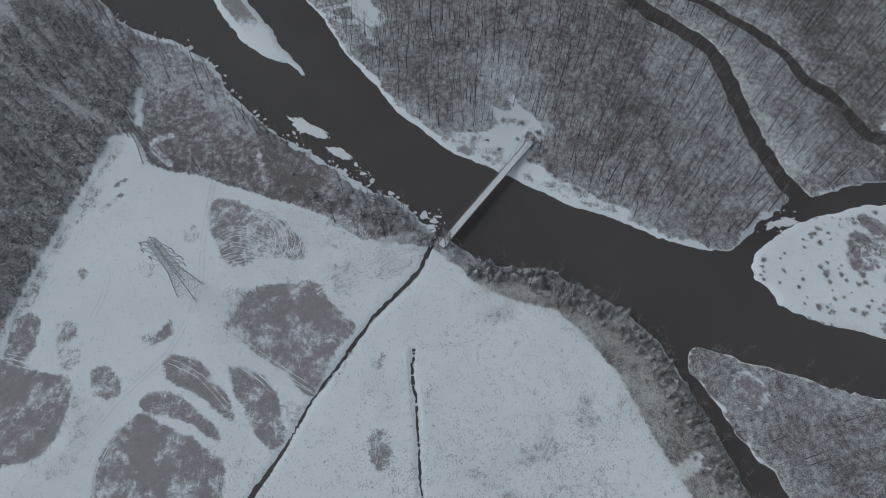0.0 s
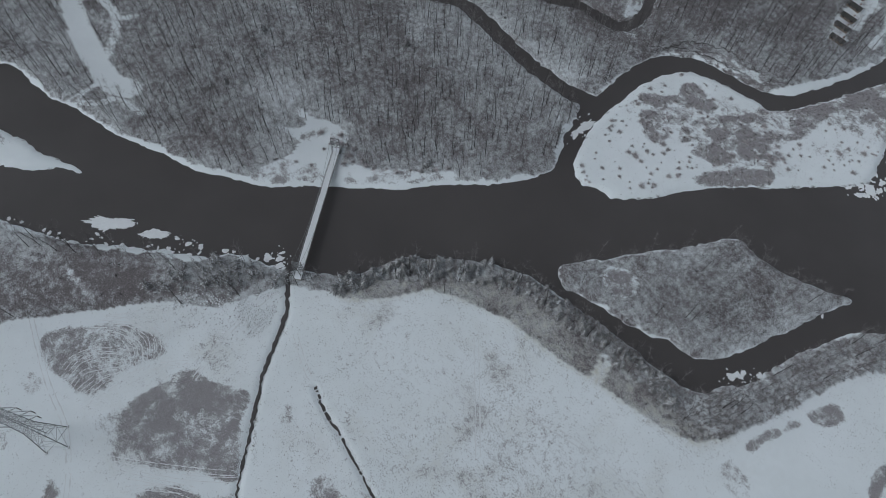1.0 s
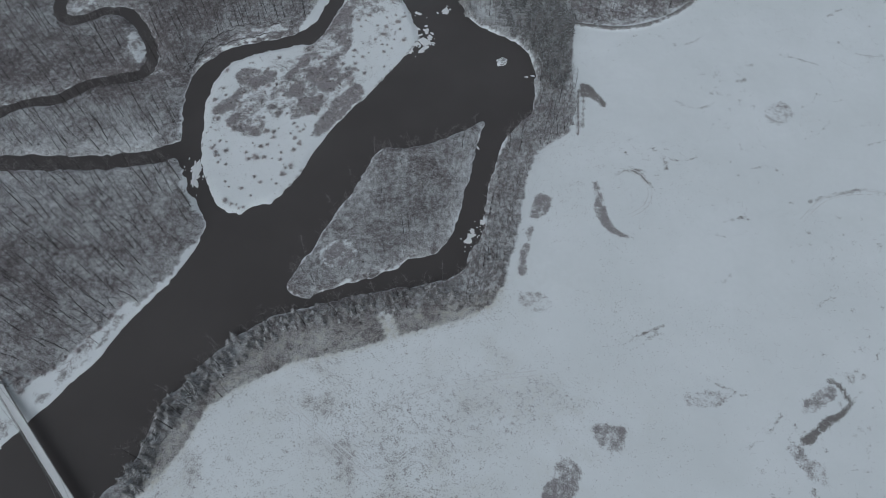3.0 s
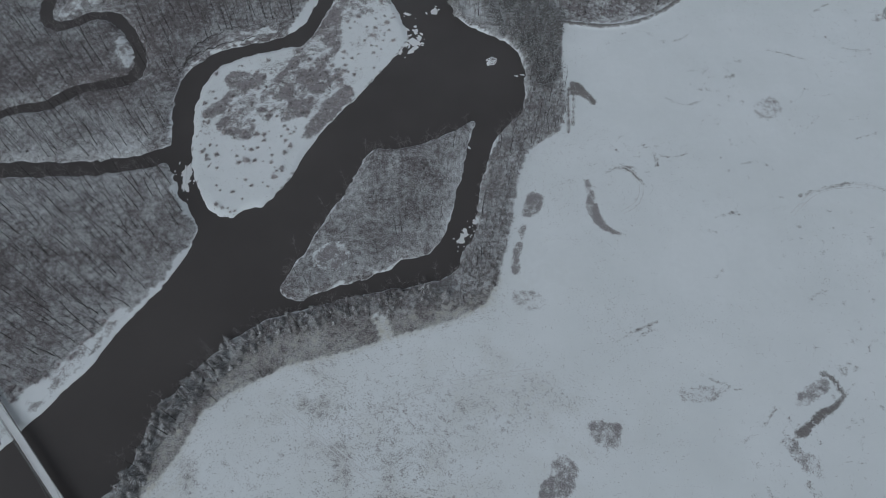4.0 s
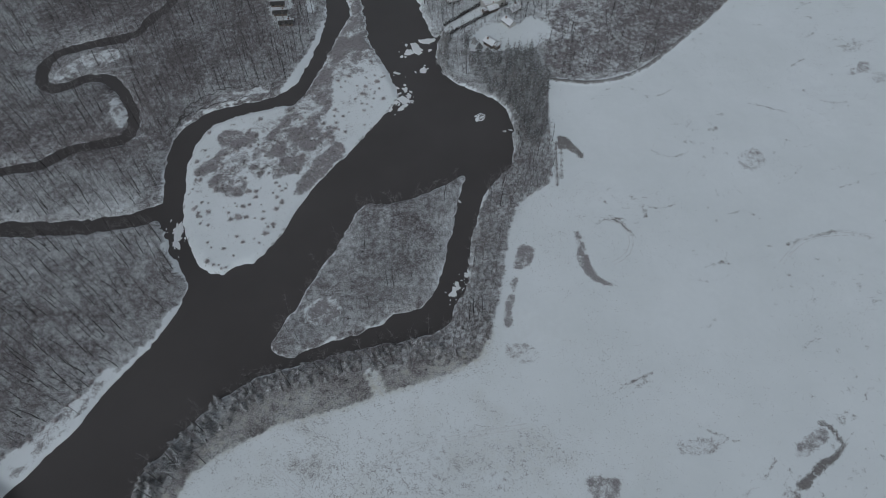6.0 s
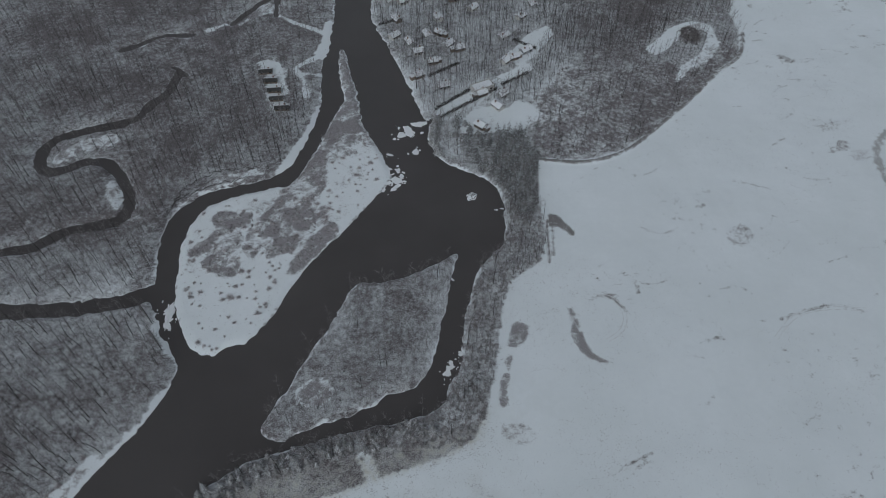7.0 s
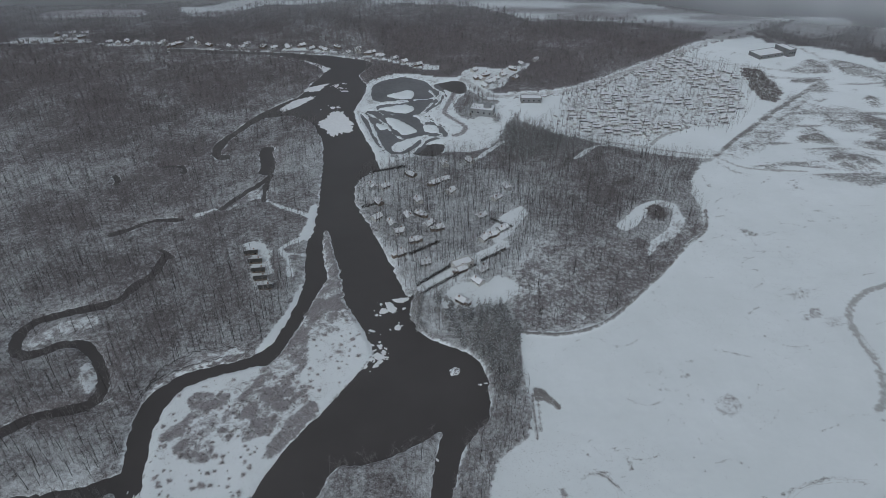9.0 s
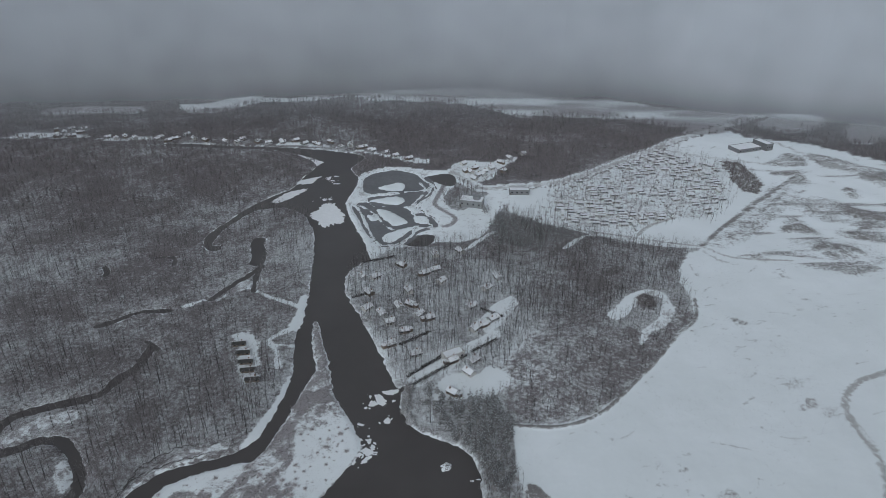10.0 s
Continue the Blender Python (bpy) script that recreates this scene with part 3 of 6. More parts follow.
CLEARINGS.append(((153, 416), (162, 414), (162, 393), (154, 375), (140, 364), (132, 352), (126, 345), (127, 354), (136, 368), (147, 377), (154, 391), (156, 405)))
CLEARINGS.append(((-88, 569), (-83, 638), (-68, 659), (-48, 667), (-12, 659), (11, 652), (14, 619), (4, 591), (6, 569), (20, 556), (44, 592), (72, 603), (54, 557), (34, 501), (-4, 490), (-36, 480), (-56, 465), (-71, 510)))
CLEARINGS.append(((-148, 966), (-69, 999), (58, 1000), (179, 962), (291, 920), (396, 887), (423, 877), (335, 800), (285, 799), (232, 838), (161, 848), (88, 859), (45, 892), (-1, 916), (-63, 914), (-112, 927)))
CLEARINGS.append(((-517, 757), (-488, 777), (-417, 770), (-404, 749), (-455, 740), (-505, 736)))
CLEARINGS.append(((-404, 755), (-308, 764), (-203, 746), (-116, 733), (-50, 707), (-12, 688), (-24, 676), (-88, 706), (-154, 726), (-246, 735), (-376, 738)))
CLEARINGS.append(((9, 660), (24, 687), (61, 687), (94, 711), (65, 661), (46, 629), (26, 636)))
CLEARINGS.append(((-201, 1007), (-182, 1051), (-169, 1067), (-170, 1026)))
CLEARINGS.append(((88, 1062), (137, 1102), (192, 1097), (159, 1057)))
CLEARINGS.append(((523, 1118), (605, 1172), (675, 1158), (599, 1081)))
CLEARINGS.append(((405, 826), (465, 870), (494, 853), (473, 804), (426, 785), (405, 793)))
CLEARINGS.append(((464, 740), (514, 770), (566, 789), (537, 742), (477, 729)))
CLEARINGS.append(((-222, 258), (-224, 274), (-211, 279), (-199, 284), (-198, 273), (-210, 266)))
CLEARINGS.append(((-190, 256), (-182, 244), (-177, 227), (-185, 237)))
CLEARINGS.append(((-152, 222), (-145, 240), (-128, 256), (-108, 261), (-103, 258), (-126, 249), (-140, 234), (-147, 218)))
CLEARINGS.append(((-67, 129), (-59, 136), (-51, 132), (-55, 122), (-64, 123)))
CLEARINGS.append(((-176, 222), (-167, 225), (-152, 223), (-152, 220), (-164, 218)))
CLEARINGS.append(((-222, 368), (-202, 383), (-185, 385), (-185, 378), (-208, 370)))
CLEARINGS.append(((-161, 396), (-146, 424), (-140, 432), (-139, 420), (-150, 400)))
FAR_CLEARINGS = []
FAR_CLEARINGS.append(((-352, 893), (-326, 905), (-289, 939), (-261, 940), (-209, 942), (-148, 966), (-137, 944), (-203, 912), (-250, 911), (-284, 868), (-322, 859)))
FAR_CLEARINGS.append(((-522, 853), (-513, 871), (-440, 885), (-402, 883), (-396, 859), (-461, 849), (-503, 845)))
FAR_CLEARINGS.append(((408, 843), (452, 875), (495, 871), (474, 821), (430, 794), (402, 811)))
FAR_CLEARINGS.append(((498, 805), (550, 847), (564, 823), (530, 766), (485, 755)))
LAGOONS = []
LAGOONS.append(((-77, 620), (-75, 640), (-61, 651), (-47, 655), (-26, 644), (-16, 626), (-15, 611), (-27, 603), (-49, 600), (-68, 598)))
LAGOONS.append(((-14, 637), (6, 647), (13, 633), (9, 619), (-3, 629)))
LAGOONS.append(((-66, 583), (-43, 590), (-16, 601), (-20, 584), (-29, 571), (-47, 566), (-58, 569)))
LAGOONS.append(((-79, 568), (-69, 570), (-58, 550), (-43, 519), (-52, 499), (-63, 519), (-73, 548)))
LAGOONS.append(((-60, 560), (-46, 562), (-29, 555), (-21, 532), (-38, 517), (-47, 529)))
LAGOONS.append(((-52, 496), (-47, 511), (-22, 522), (-34, 494), (-45, 488)))
LAGOONS.append(((-27, 545), (-14, 547), (-6, 533), (-14, 525), (-23, 531)))
LAGOONS.append(((-27, 490), (-21, 502), (-8, 504), (-12, 490)))
LAGOON_SNOW = []
LAGOON_SNOW.append(((-63, 610), (-50, 619), (-42, 625), (-35, 615), (-37, 605), (-49, 602)))
LAGOON_SNOW.append(((-66, 579), (-44, 588), (-33, 582), (-40, 569), (-58, 573)))
LAGOON_SNOW.append(((-66, 547), (-61, 545), (-55, 537), (-61, 534)))
LAGOON_SNOW.append(((-59, 557), (-52, 559), (-38, 546), (-29, 531), (-41, 525), (-50, 539)))
LAGOON_SNOW.append(((-48, 498), (-45, 509), (-25, 520), (-35, 498), (-43, 492)))
LAGOON_SNOW.append(((-24, 543), (-14, 545), (-9, 533), (-15, 528), (-22, 532)))
CONIFER_WOODS = []
CONIFER_WOODS.append(((-5, 302), (11, 303), (26, 300), (36, 284), (38, 267), (39, 246), (37, 230), (27, 227), (22, 247), (17, 256), (4, 265)))
CONIFER_WOODS.append(((36, 496), (46, 541), (61, 545), (89, 530), (112, 516), (103, 492), (69, 481)))
CONIFER_WOODS.append(((-308, -237), (-298, -201), (-272, -163), (-248, -133), (-219, -122), (-195, -125), (-174, -136), (-150, -144), (-124, -152), (-101, -158), (-77, -171)))
CONIFER_WOODS.append(((-159, -30), (-155, -15), (-149, -3), (-138, 7), (-130, 11), (-132, 1), (-138, -16), (-147, -28), (-155, -37)))
FLOES = []
FLOES += [(-198, -46, 2), (-181, -30, 2), (-194, -44, 1.5), (-172, -20, 1.6), (-245, -101, 3), (-188, -34, 2), (-167, -17, 2)]
FLOES += [(-144, 9, 3), (-141, 13, 2.5), (-143, 15, 1.5), (-138, 11, 3), (-191, -48, 1.5), (-169, -25, 1.5), (-156, -5, 2), (-191, -57, 1.5), (-163, -13, 2)]
FLOES += [(-33, 296, 6), (-28, 303, 5), (-37, 293, 4), (-28, 279, 3.5), (-25, 304, 3), (-39, 299, 1.5), (-42, 276, 2), (-109, 580, 4)]
FLOES += [(-113, 634, 5), (-108, 628, 3), (-103, 620, 4), (-107, 640, 2.5), (-104, 581, 3), (-42, 255, 4), (-36, 256, 4), (-37, 250, 3)]
FLOES += [(-34, 259, 2.5), (-43, 249, 2.5), (-132, 167, 3), (-130, 159, 3), (-130, 162, 2), (-128, 149, 1.5), (-4, 142, 2.5), (-3, 146, 2)]
FLOES += [(1, 151, 2), (-5, 141, 2), (-3, 144, 2), (-63, 112, 1.5), (-4, 191, 1.2)]

FLOE_SHEETS = []
FLOE_SHEETS.append(((-117, 547), (-111, 560), (-107, 572), (-99, 572), (-94, 560), (-85, 540), (-93, 525), (-102, 523), (-111, 536)))
FLOE_SHEETS.append(((-156, 577), (-150, 591), (-136, 605), (-131, 602), (-138, 587), (-147, 575), (-152, 571)))
FLOE_SHEETS.append(((-145, 619), (-138, 630), (-125, 638), (-126, 623), (-137, 617)))
FLOE_SHEETS.append(((-162, 706), (-144, 697), (-133, 686), (-127, 681), (-132, 671), (-139, 667), (-147, 689)))
FLOE_SHEETS.append(((-199, -49), (-200, -46), (-197, -42), (-194, -38), (-191, -34), (-188, -33), (-188, -38), (-190, -42), (-192, -46)))
FLOE_SHEETS.append(((-182, -32), (-181, -27), (-177, -22), (-175, -23), (-176, -27), (-179, -31)))
FLOE_SHEETS.append(((-132, 160), (-133, 169), (-132, 172), (-129, 168), (-130, 161), (-130, 157)))

# ---------------------------------------------------------------- water and land
SHORE_CRACK = ((-154, 224), (-150, 230), (-148, 238), (-147, 244), (-141, 250), (-137, 253), (-132, 256), (-125, 259), (-118, 260), (-113, 260))
SHORE_CRACK_B = ((-151, 222), (-148, 233), (-143, 239), (-140, 242), (-134, 246), (-126, 249), (-118, 252))
RIVER = (*NORTH_BANK, *SIDE_BANK, *UPPER_BANK, *FAR_BANK, *SOUTH_BANK)
wet = depth_in(RIVER)
for isle_outline in (ISLET, SNOW_BAR, WOOD_ISLAND):
    wet = np.minimum(wet, -depth_in(isle_outline))
for line, width in ((CREEK, 8.5), (MERGED, 10), (BROOK, 6.5), (POOLS, 4.5), (POOLS_B, 5), (POOLS_C, 11), (POOLS_D, 4), (POOLS_E, 4), (POOLS_F, 4), (POOLS_G, 4)):
    wet = np.maximum(wet, along(line, width))
for outline in LAGOONS:
    wet = np.maximum(wet, depth_in(outline) + 3.0)
wet = np.maximum(wet, along(DIKE_DRAIN, 4.0))
for width, line in DIKES:
    wet = np.minimum(wet, -along(line, width))
for outline in LAGOON_SNOW:
    wet = np.minimum(wet, -depth_in(outline))
land = -wet + 1.1 * rough(GX, GY, 12, 1, 3) + 0.8 * rough(GX, GY, 4.2, 2, 3) + 0.7 * rough(GX, GY, 2.4, 4, 1)

def ease(x, a, b):
    u = np.clip((x - a) / (b - a), 0, 1)
    return u * u * (3 - 2 * u)


FIELD = (*FIELD_EDGE_WEST, *FIELD_EDGE, *FIELD_EDGE_NORTH, *PARK_EDGE, (345, 905), (332, 860), (365, 775), (440, 745), (520, 660), (640, 610), (2500, 560), (2500, -900), (-60, -900))
wobble = 2.0 * rough(GX, GY, 14, 31) + 1.2 * rough(GX, GY, 4, 32)
far_off = ease(GY, 480, 900)
wobble = wobble + 9 * far_off * rough(GX, GY, 70, 33) + ease(GY, 650, 1050) * (12 * rough(GX, GY, 130, 34, 4) + 9 * rough(GX, GY, 45, 35, 2))
field = depth_in(FIELD, 40, False) + wobble * (0.35 + 0.65 * ease(GY, 250, 480))
bar, islet, isle = depth_in(SNOW_BAR), depth_in(ISLET), depth_in(WOOD_ISLAND)
open_land = np.full(GX.shape, -40.0)
for k, outline in enumerate(CLEARINGS):
    open_land = np.maximum(open_land, depth_in(outline, 40) + (2.6 * wobble - 1.5 if k == 2 or k > 16 and k != 20 else wobble))
for width, line in PATHS:
    open_land = np.maximum(open_land, along(line, width, 40) + (0.3 if line[0][1] < 200 else 0.8) * wobble)
open_land = open_land + ease(GY, 640, 760) * (1 - 0.6 * ease(GY, 790, 840)) * (24 * rough(GX / 5, GY, 30, 37, 3) - 15)
open_land = np.maximum(open_land, along(ROADS[0][1], 17, 40))
for outline in FAR_CLEARINGS:
    open_land = np.maximum(open_land, depth_in(outline, 40) + 0.6 * wobble)
brown = np.maximum(depth_in(BROWN[0], 40), depth_in(BROWN[1], 40)) + wobble
belt = depth_in((*CONIFER_EDGE, *FIELD_EDGE[:10][::-1]), 20)
shade = np.full(GX.shape, -20.0)
for outline in CONIFER_WOODS:
    shade = np.maximum(shade, depth_in(outline, 20) + 2 * wobble)
shelf = near_line(curve_through(SOUTH_BANK[28:], False), 12) < 11
ledge = near_line(curve_through(NORTH_BANK[:17], False), 14) < 12
rill = np.full(GX.shape, 12.0)
for line in (CREEK, MERGED, BROOK, POOLS, POOLS_G, POOLS_B, POOLS_C, POOLS_D, POOLS_E, POOLS_F):
    rill = np.minimum(rill, near_line(curve_through(line, False), 12))
wood = (field < 0) & (land > np.where(shelf, 0.5 + 2.8 * ease(rough(GX, GY, 11, 36), -0.35, 0.4), np.where(rill < 8, -0.5 + 0.9 * ease(rough(GX, GY, 9, 38), 0.15, 0.6), -0.2 + 1.2 * ease(rough(GX, GY, 9, 38), -0.2, 0.5)))) & (bar < 0) & (open_land < 0) & (islet < 0) & ~(ledge & (land < 1.7 + 2.4 * rough(GX, GY, 13, 39, 2)))

LEVEL = -1.2
h = np.where(land > 0, LEVEL * (1 - np.clip(land / 3.0, 0, 1) ** 0.7), LEVEL + 0.5 * np.clip(land, -3, 0))
h = h + np.where(land > 2, 0.35 * rough(GX, GY, 22, 5) + 0.12 * rough(GX, GY, 5, 6), 0)


# what shows through the snow
bits = np.clip(0.5 + 1.15 * rough(GX, GY, 5, 41, 3), 0, 1)
scrub = np.zeros(GX.shape)
for amount, outline in SCRUB:
    scrub = np.maximum(scrub, amount * np.clip(0.50 + 0.42 * bits + 0.2 * rough(GX, GY, 17, 87, 3), 0, 1) * ease(depth_in(outline) + 0.6 * wobble, -1.3, 0.9))
for amount, outline in STUBBLE:
    scrub = np.maximum(scrub, amount * ease(depth_in(outline, 25), -15, 15) * (0.75 + 0.5 * bits))
scrub = np.maximum(scrub, 0.8 * ease(brown, -2, 4) * (0.42 + 0.5 * bits) * (1 - 0.9 * ease(open_land, -1, 1.5) * ease(GY, 180, 220)))
scrub = np.maximum(scrub, 0.3 * ease(belt, -2, 1.5) * (0.36 + 0.55 * bits + 0.35 * rough(GX * 0.5 - GY * 0.87, (GX * 0.87 + GY * 0.5) / 5, 4, 86, 2)))
# the snow bar: bare towards its tail, brush in streaks along it
streak = rough(GX * 0.82 - GY * 0.57, (GX * 0.57 + GY * 0.82) / 3.0, 11, 51, 3)
bar_brush = ease(bar, 2, 6) * ease(GY, 168, 200) * np.clip(0.0 + 0.36 * bits + 0.6 * streak, 0, 0.6)
for k, outline in enumerate(BAR_BRUSH):
    bar_brush = np.maximum(bar_brush, ease(depth_in(outline) + 1.1 * wobble, -1.6, 1.2) * np.clip(0.36 + 0.62 * bits + (0.3 if k else 0.6) * streak, 0, 0.95))
bar_brush = np.maximum(bar_brush, ease(bar, -2, 0) * ease(GY, 272, 290) * (0.45 + 0.5 * bits))
rim = depth_in(((-63, 214), (-78, 190), (-82, 196), (-67, 224)), 12) + wobble
bar_brush = np.maximum(bar_brush, 0.8 * ease(rim, -2, 1))
scrub = np.maximum(scrub, bar_brush)
sparse = ease(rough(GX, GY, 34, 81, 3), -0.35, 0.55) * ease(rough(GX, GY, 8, 82, 2), -0.6, 0.5)
scrub = np.maximum(scrub, np.where((field > 1) & (GY < 120), 0.06 + 0.46 * sparse * (0.35 + 0.65 * bits) * ease(-GX, -110, 30), 0))
thin = np.where(field > 0, 0.4 * sparse * ease(-GX, -120, 0) * ease(-GY, -150, -90), 0.0) + 0.95 * ease(belt, -3, 2)
scrub = np.maximum(scrub, 0.75 * ease(islet, 2, 4) * ease(-GX, 252, 266))
for outline in CLEARINGS[3:6]:
    scrub = np.maximum(scrub, 0.2 * ease(depth_in(outline) + wobble, -2, 2) * bits)
ponds = np.full(GX.shape, -12.0)
for outline in LAGOON_SNOW:
    ponds = np.maximum(ponds, depth_in(outline))
scrub = np.maximum(scrub, 0.34 * ease(depth_in(CLEARINGS[7]) + wobble, -2, 2) * ease(-ponds, -1, 1) * bits)
scrub = np.maximum(scrub, 0.62 * ease(depth_in(POND_RIM), -2, 1) * ease(-ponds, -1, 1) * (0.35 + 0.5 * bits))
for outline in CLEARINGS[-7:]:
    scrub = np.maximum(scrub, 0.85 * ease(depth_in(outline) + wobble, -2, 2) * (0.3 + 0.7 * bits))
strip = ease(depth_in(CLEARINGS[0]) + wobble, -1, 2) * ease(rough(GX, GY, 7, 85, 2), -0.25, 0.4)
scrub = np.maximum(scrub, strip * (0.42 + 0.6 * bits) * ease(np.hypot(GX + 176, GY - 52), 10, 20))
for outline in CLEARINGS[2:3] + CLEARINGS[6:7]:
    scrub = np.maximum(scrub, 0.48 * ease(depth_in(outline) + wobble, -2, 2) * bits)
scrub = np.maximum(scrub, 0.55 * ease(depth_in(PARK, 12, False), -8, 4) * (0.2 + 0.8 * bits))
scrub = np.where(ledge & ~wood, np.maximum(scrub, 0.62 * ease(land, 1.0, 2.6) * bits * ease(rough(GX, GY, 9, 42, 2), -0.5, 0.2)), scrub)
scrub = np.where(land < np.where(bar > -3, 0.5, 1.2), 0.0, scrub)
litter = np.where(wood, 0.65 + 0.08 * ease(GY, 280, 340) * ease(-GX, 90, 140) + 0.16 * ease(GY, 430, 700) + 0.22 * ease(GY, 600, 660) * ease(GX, -120, -40) + 0.34 * rough(GX, GY, 55, 8, 4) + 0.26 * rough(GX, GY, 7.5, 9, 3), 0.0)
town_near = depth_in(((-75, 380), (-60, 470), (0, 480), (60, 430), (75, 380), (45, 300), (-10, 280)), 12)
# the last term thins litter to put pale haze into the eastern wood
litter = np.where(wood, litter + 0.05 * ease(GY, 80, 220) * ease(-GX, 100, 190) - 0.06 * ease(isle, -1, 3)  - 0.2 * ease(town_near + wobble, -10, 5) - 0.2 * ease(GX, -18, -10) * ease(-GY, -300, -280) + 0.13 * ease(depth_in(DARK_WOOD), -8, 8) - 0.10 * ease(GX, 20, 60) * ease(-GY, -430, -380), 0.0)
litter = np.where(wood & (shade > 0), np.maximum(0.6, 0.72 * ease(GY, 330, 420)), litter)
soil = np.zeros(GX.shape)
drift = rough(GX / 5, GY, 9, 55, 3)
soil = np.maximum(soil, 0.62 * ease(depth_in(DIRT_YARD), -8, 8) * ease(drift, 0.02, 0.5))
for width, share, line in STRIPS:
    d = near_line(curve_through(line, False), width + 4)
    soil = np.maximum(soil, share * ease(-d, -width / 2 - 1.0, -width / 4) * np.clip(0.55 + 0.5 * bits + 0.5 * rough(GX, GY, 6, 56, 2), 0, 1))
for outline in HEAVY_SOIL:
    soil = np.maximum(soil, ease(depth_in(outline, 14) + np.where(GY < 240, 0.3, 1.6) * wobble, np.where(GY < 240, -1.0, -5), np.where(GY < 240, 0.8, 4)) * np.where(GY < 240, 0.75 + 0.25 * bits, np.clip(0.46 + 0.34 * bits + 0.4 * drift, 0, 0.8)))
    h += 1.6 * ease(depth_in(outline, 14), -1, 9)
for amount, outline in THIN_SOIL:
    soil = np.maximum(soil, amount * ease(depth_in(outline, 14) + 1.5 * wobble, -4, 5) * np.clip(0.5 + 0.6 * bits + 0.7 * rough(GX, GY, 13, 58, 3), 0, 1.3))
# frozen ruts on the open field
dots = ease(rough(GX, GY, 3.0, 63, 2) + 0.6 * rough(GX, GY, 40, 64, 2), 0.5, 0.95)
soil = np.maximum(soil, np.where((field > 4) & (GX > 60), 0.4 * dots * ease(GX, 70, 130), 0))
ridge = near_line(curve_through(BERM, False), 6)
h += 0.9 * ease(-ridge, -2.2, 0)
soil = np.maximum(soil, 0.85 * ease(-ridge, -1.9, -0.7) * (0.6 + 0.5 * bits))
track = np.zeros(GX.shape)
for width, line in ROADS:
    d = near_line(curve_through(line, False), width)
    track = np.maximum(track, (0.62 * (0.6 + 0.5 * bits) if width > 5 else 0.7) * ease(-d, -width / 2 - 0.8, -width / 2 + 0.8))
for width, line in DIKES:
    track = np.maximum(track, 0.5 * ease(-near_line(curve_through(line, False), 4), -0.9, -0.2))
for width, line in ((2.0, DITCH), (1.6, DITCH_B)):
    d = near_line(curve_through(line, False), 5)
    h = h - 0.7 * ease(-d, -width * 0.9, -0.4)
# short scuffs and drift marks all over the open field
rng = np.random.default_rng(31)
for n in range(150):
    x, y, a = 20 + 310 * rng.random() ** 0.7, rng.uniform(40, 460), rng.uniform(-0.5, 0.9)
    if at_places(field, np.array([x]), np.array([y]))[0] > 8:
        length, bow = rng.uniform(2, 11), rng.uniform(-0.4, 0.4)
        bend = [(x + u * length * math.cos(a + bow * u), y + u * length * math.sin(a + bow * u)) for u in (-1, -0.4, 0.3, 1)]
        d = near_line(curve_through(bend, False), 3)
        soil = np.maximum(soil, rng.uniform(0.25, 0.55) * ease(-d, -1.3, -0.2) * (0.35 + 0.8 * bits))
far_bits = np.clip(0.5 + 0.9 * rough(GX / 3, GY, 30, 57, 2), 0, 1)
for outline in CLEARINGS[9:12]:
    scrub = np.maximum(scrub, 0.4 * ease(depth_in(outline, 40) + wobble, -6, 6) * far_bits)
for outline in CLEARINGS[8:9] + CLEARINGS[12:17] + FAR_CLEARINGS:
    scrub = np.maximum(scrub, ease(depth_in(outline, 40) + wobble, -18, -5) * np.clip(0.24 + 0.78 * far_bits, 0, 0.82))
scrub = np.maximum(scrub, 0.8 * ease(along(POND_HEDGE, 5), -1.5, 1.5))
# small tufts that prick through the snow of the open field
fleck = np.where((field > 1) & (GX < 900), 0.16 + 0.8 * rough(GX, GY, 36, 83, 3) + 0.35 * rough(GX, GY, 6, 84, 2) + 0.12 * ease(-GX, -60, 40), 0.0)
for amount, outline in STUBBLE:
    fleck = fleck + 1.6 * amount * ease(depth_in(outline, 25), -15, 15)
fleck = np.clip(fleck + 0.5 * ease(belt, -7, 0), 0, 1) * ease(-GY, -700, -300)
fleck = fleck * (1 - 0.55 * ease(-GX - 0.5 * GY, 70, 110))
fleck = fleck * np.where(GY < 220, 0.08 + 0.92 * ease(-GX + 0.35 * GY, -45, -5), 0.1)
fleck = np.where(bar > 1, 0.1, fleck)


def sheet_object(name, z, fields, mat):
    ny, nx = z.shape
    me = bpy.data.meshes.new(name)
    me.vertices.add(nx * ny)
    me.vertices.foreach_set("co", np.stack([GX, GY, z], -1).astype(np.float32).ravel())
    k = np.arange(nx * ny).reshape(ny, nx)
    quads = np.stack([k[:-1, :-1], k[:-1, 1:], k[1:, 1:], k[1:, :-1]], -1).reshape(-1, 4)
    me.loops.add(quads.size)
    me.loops.foreach_set("vertex_index", quads.astype(np.int32).ravel())
    me.polygons.add(len(quads))
    me.polygons.foreach_set("loop_start", np.arange(0, quads.size, 4, dtype=np.int32))
    for key, f in fields.items():
        me.attributes.new(key, "FLOAT", "POINT").data.foreach_set("value", f.astype(np.float32).ravel())
    me.update(calc_edges=True)
    me.shade_smooth()
    me.materials.append(mat)
    return new(name, me)


ground = sheet_object("ground", h, {"scrub": scrub, "litter": litter, "soil": soil, "track": track, "thin": thin, "fleck": fleck}, GROUND)
tagged(ground, "snow-covered ground with brown scrub, paths and bare banks", "ground", kind="structure")
me = bpy.data.meshes.new("water")
me.from_pydata([(-900, -400, LEVEL), (300, -400, LEVEL), (300, 1000, LEVEL), (-900, 1000, LEVEL)], [], [(0, 1, 2, 3)])
me.materials.append(WATER)
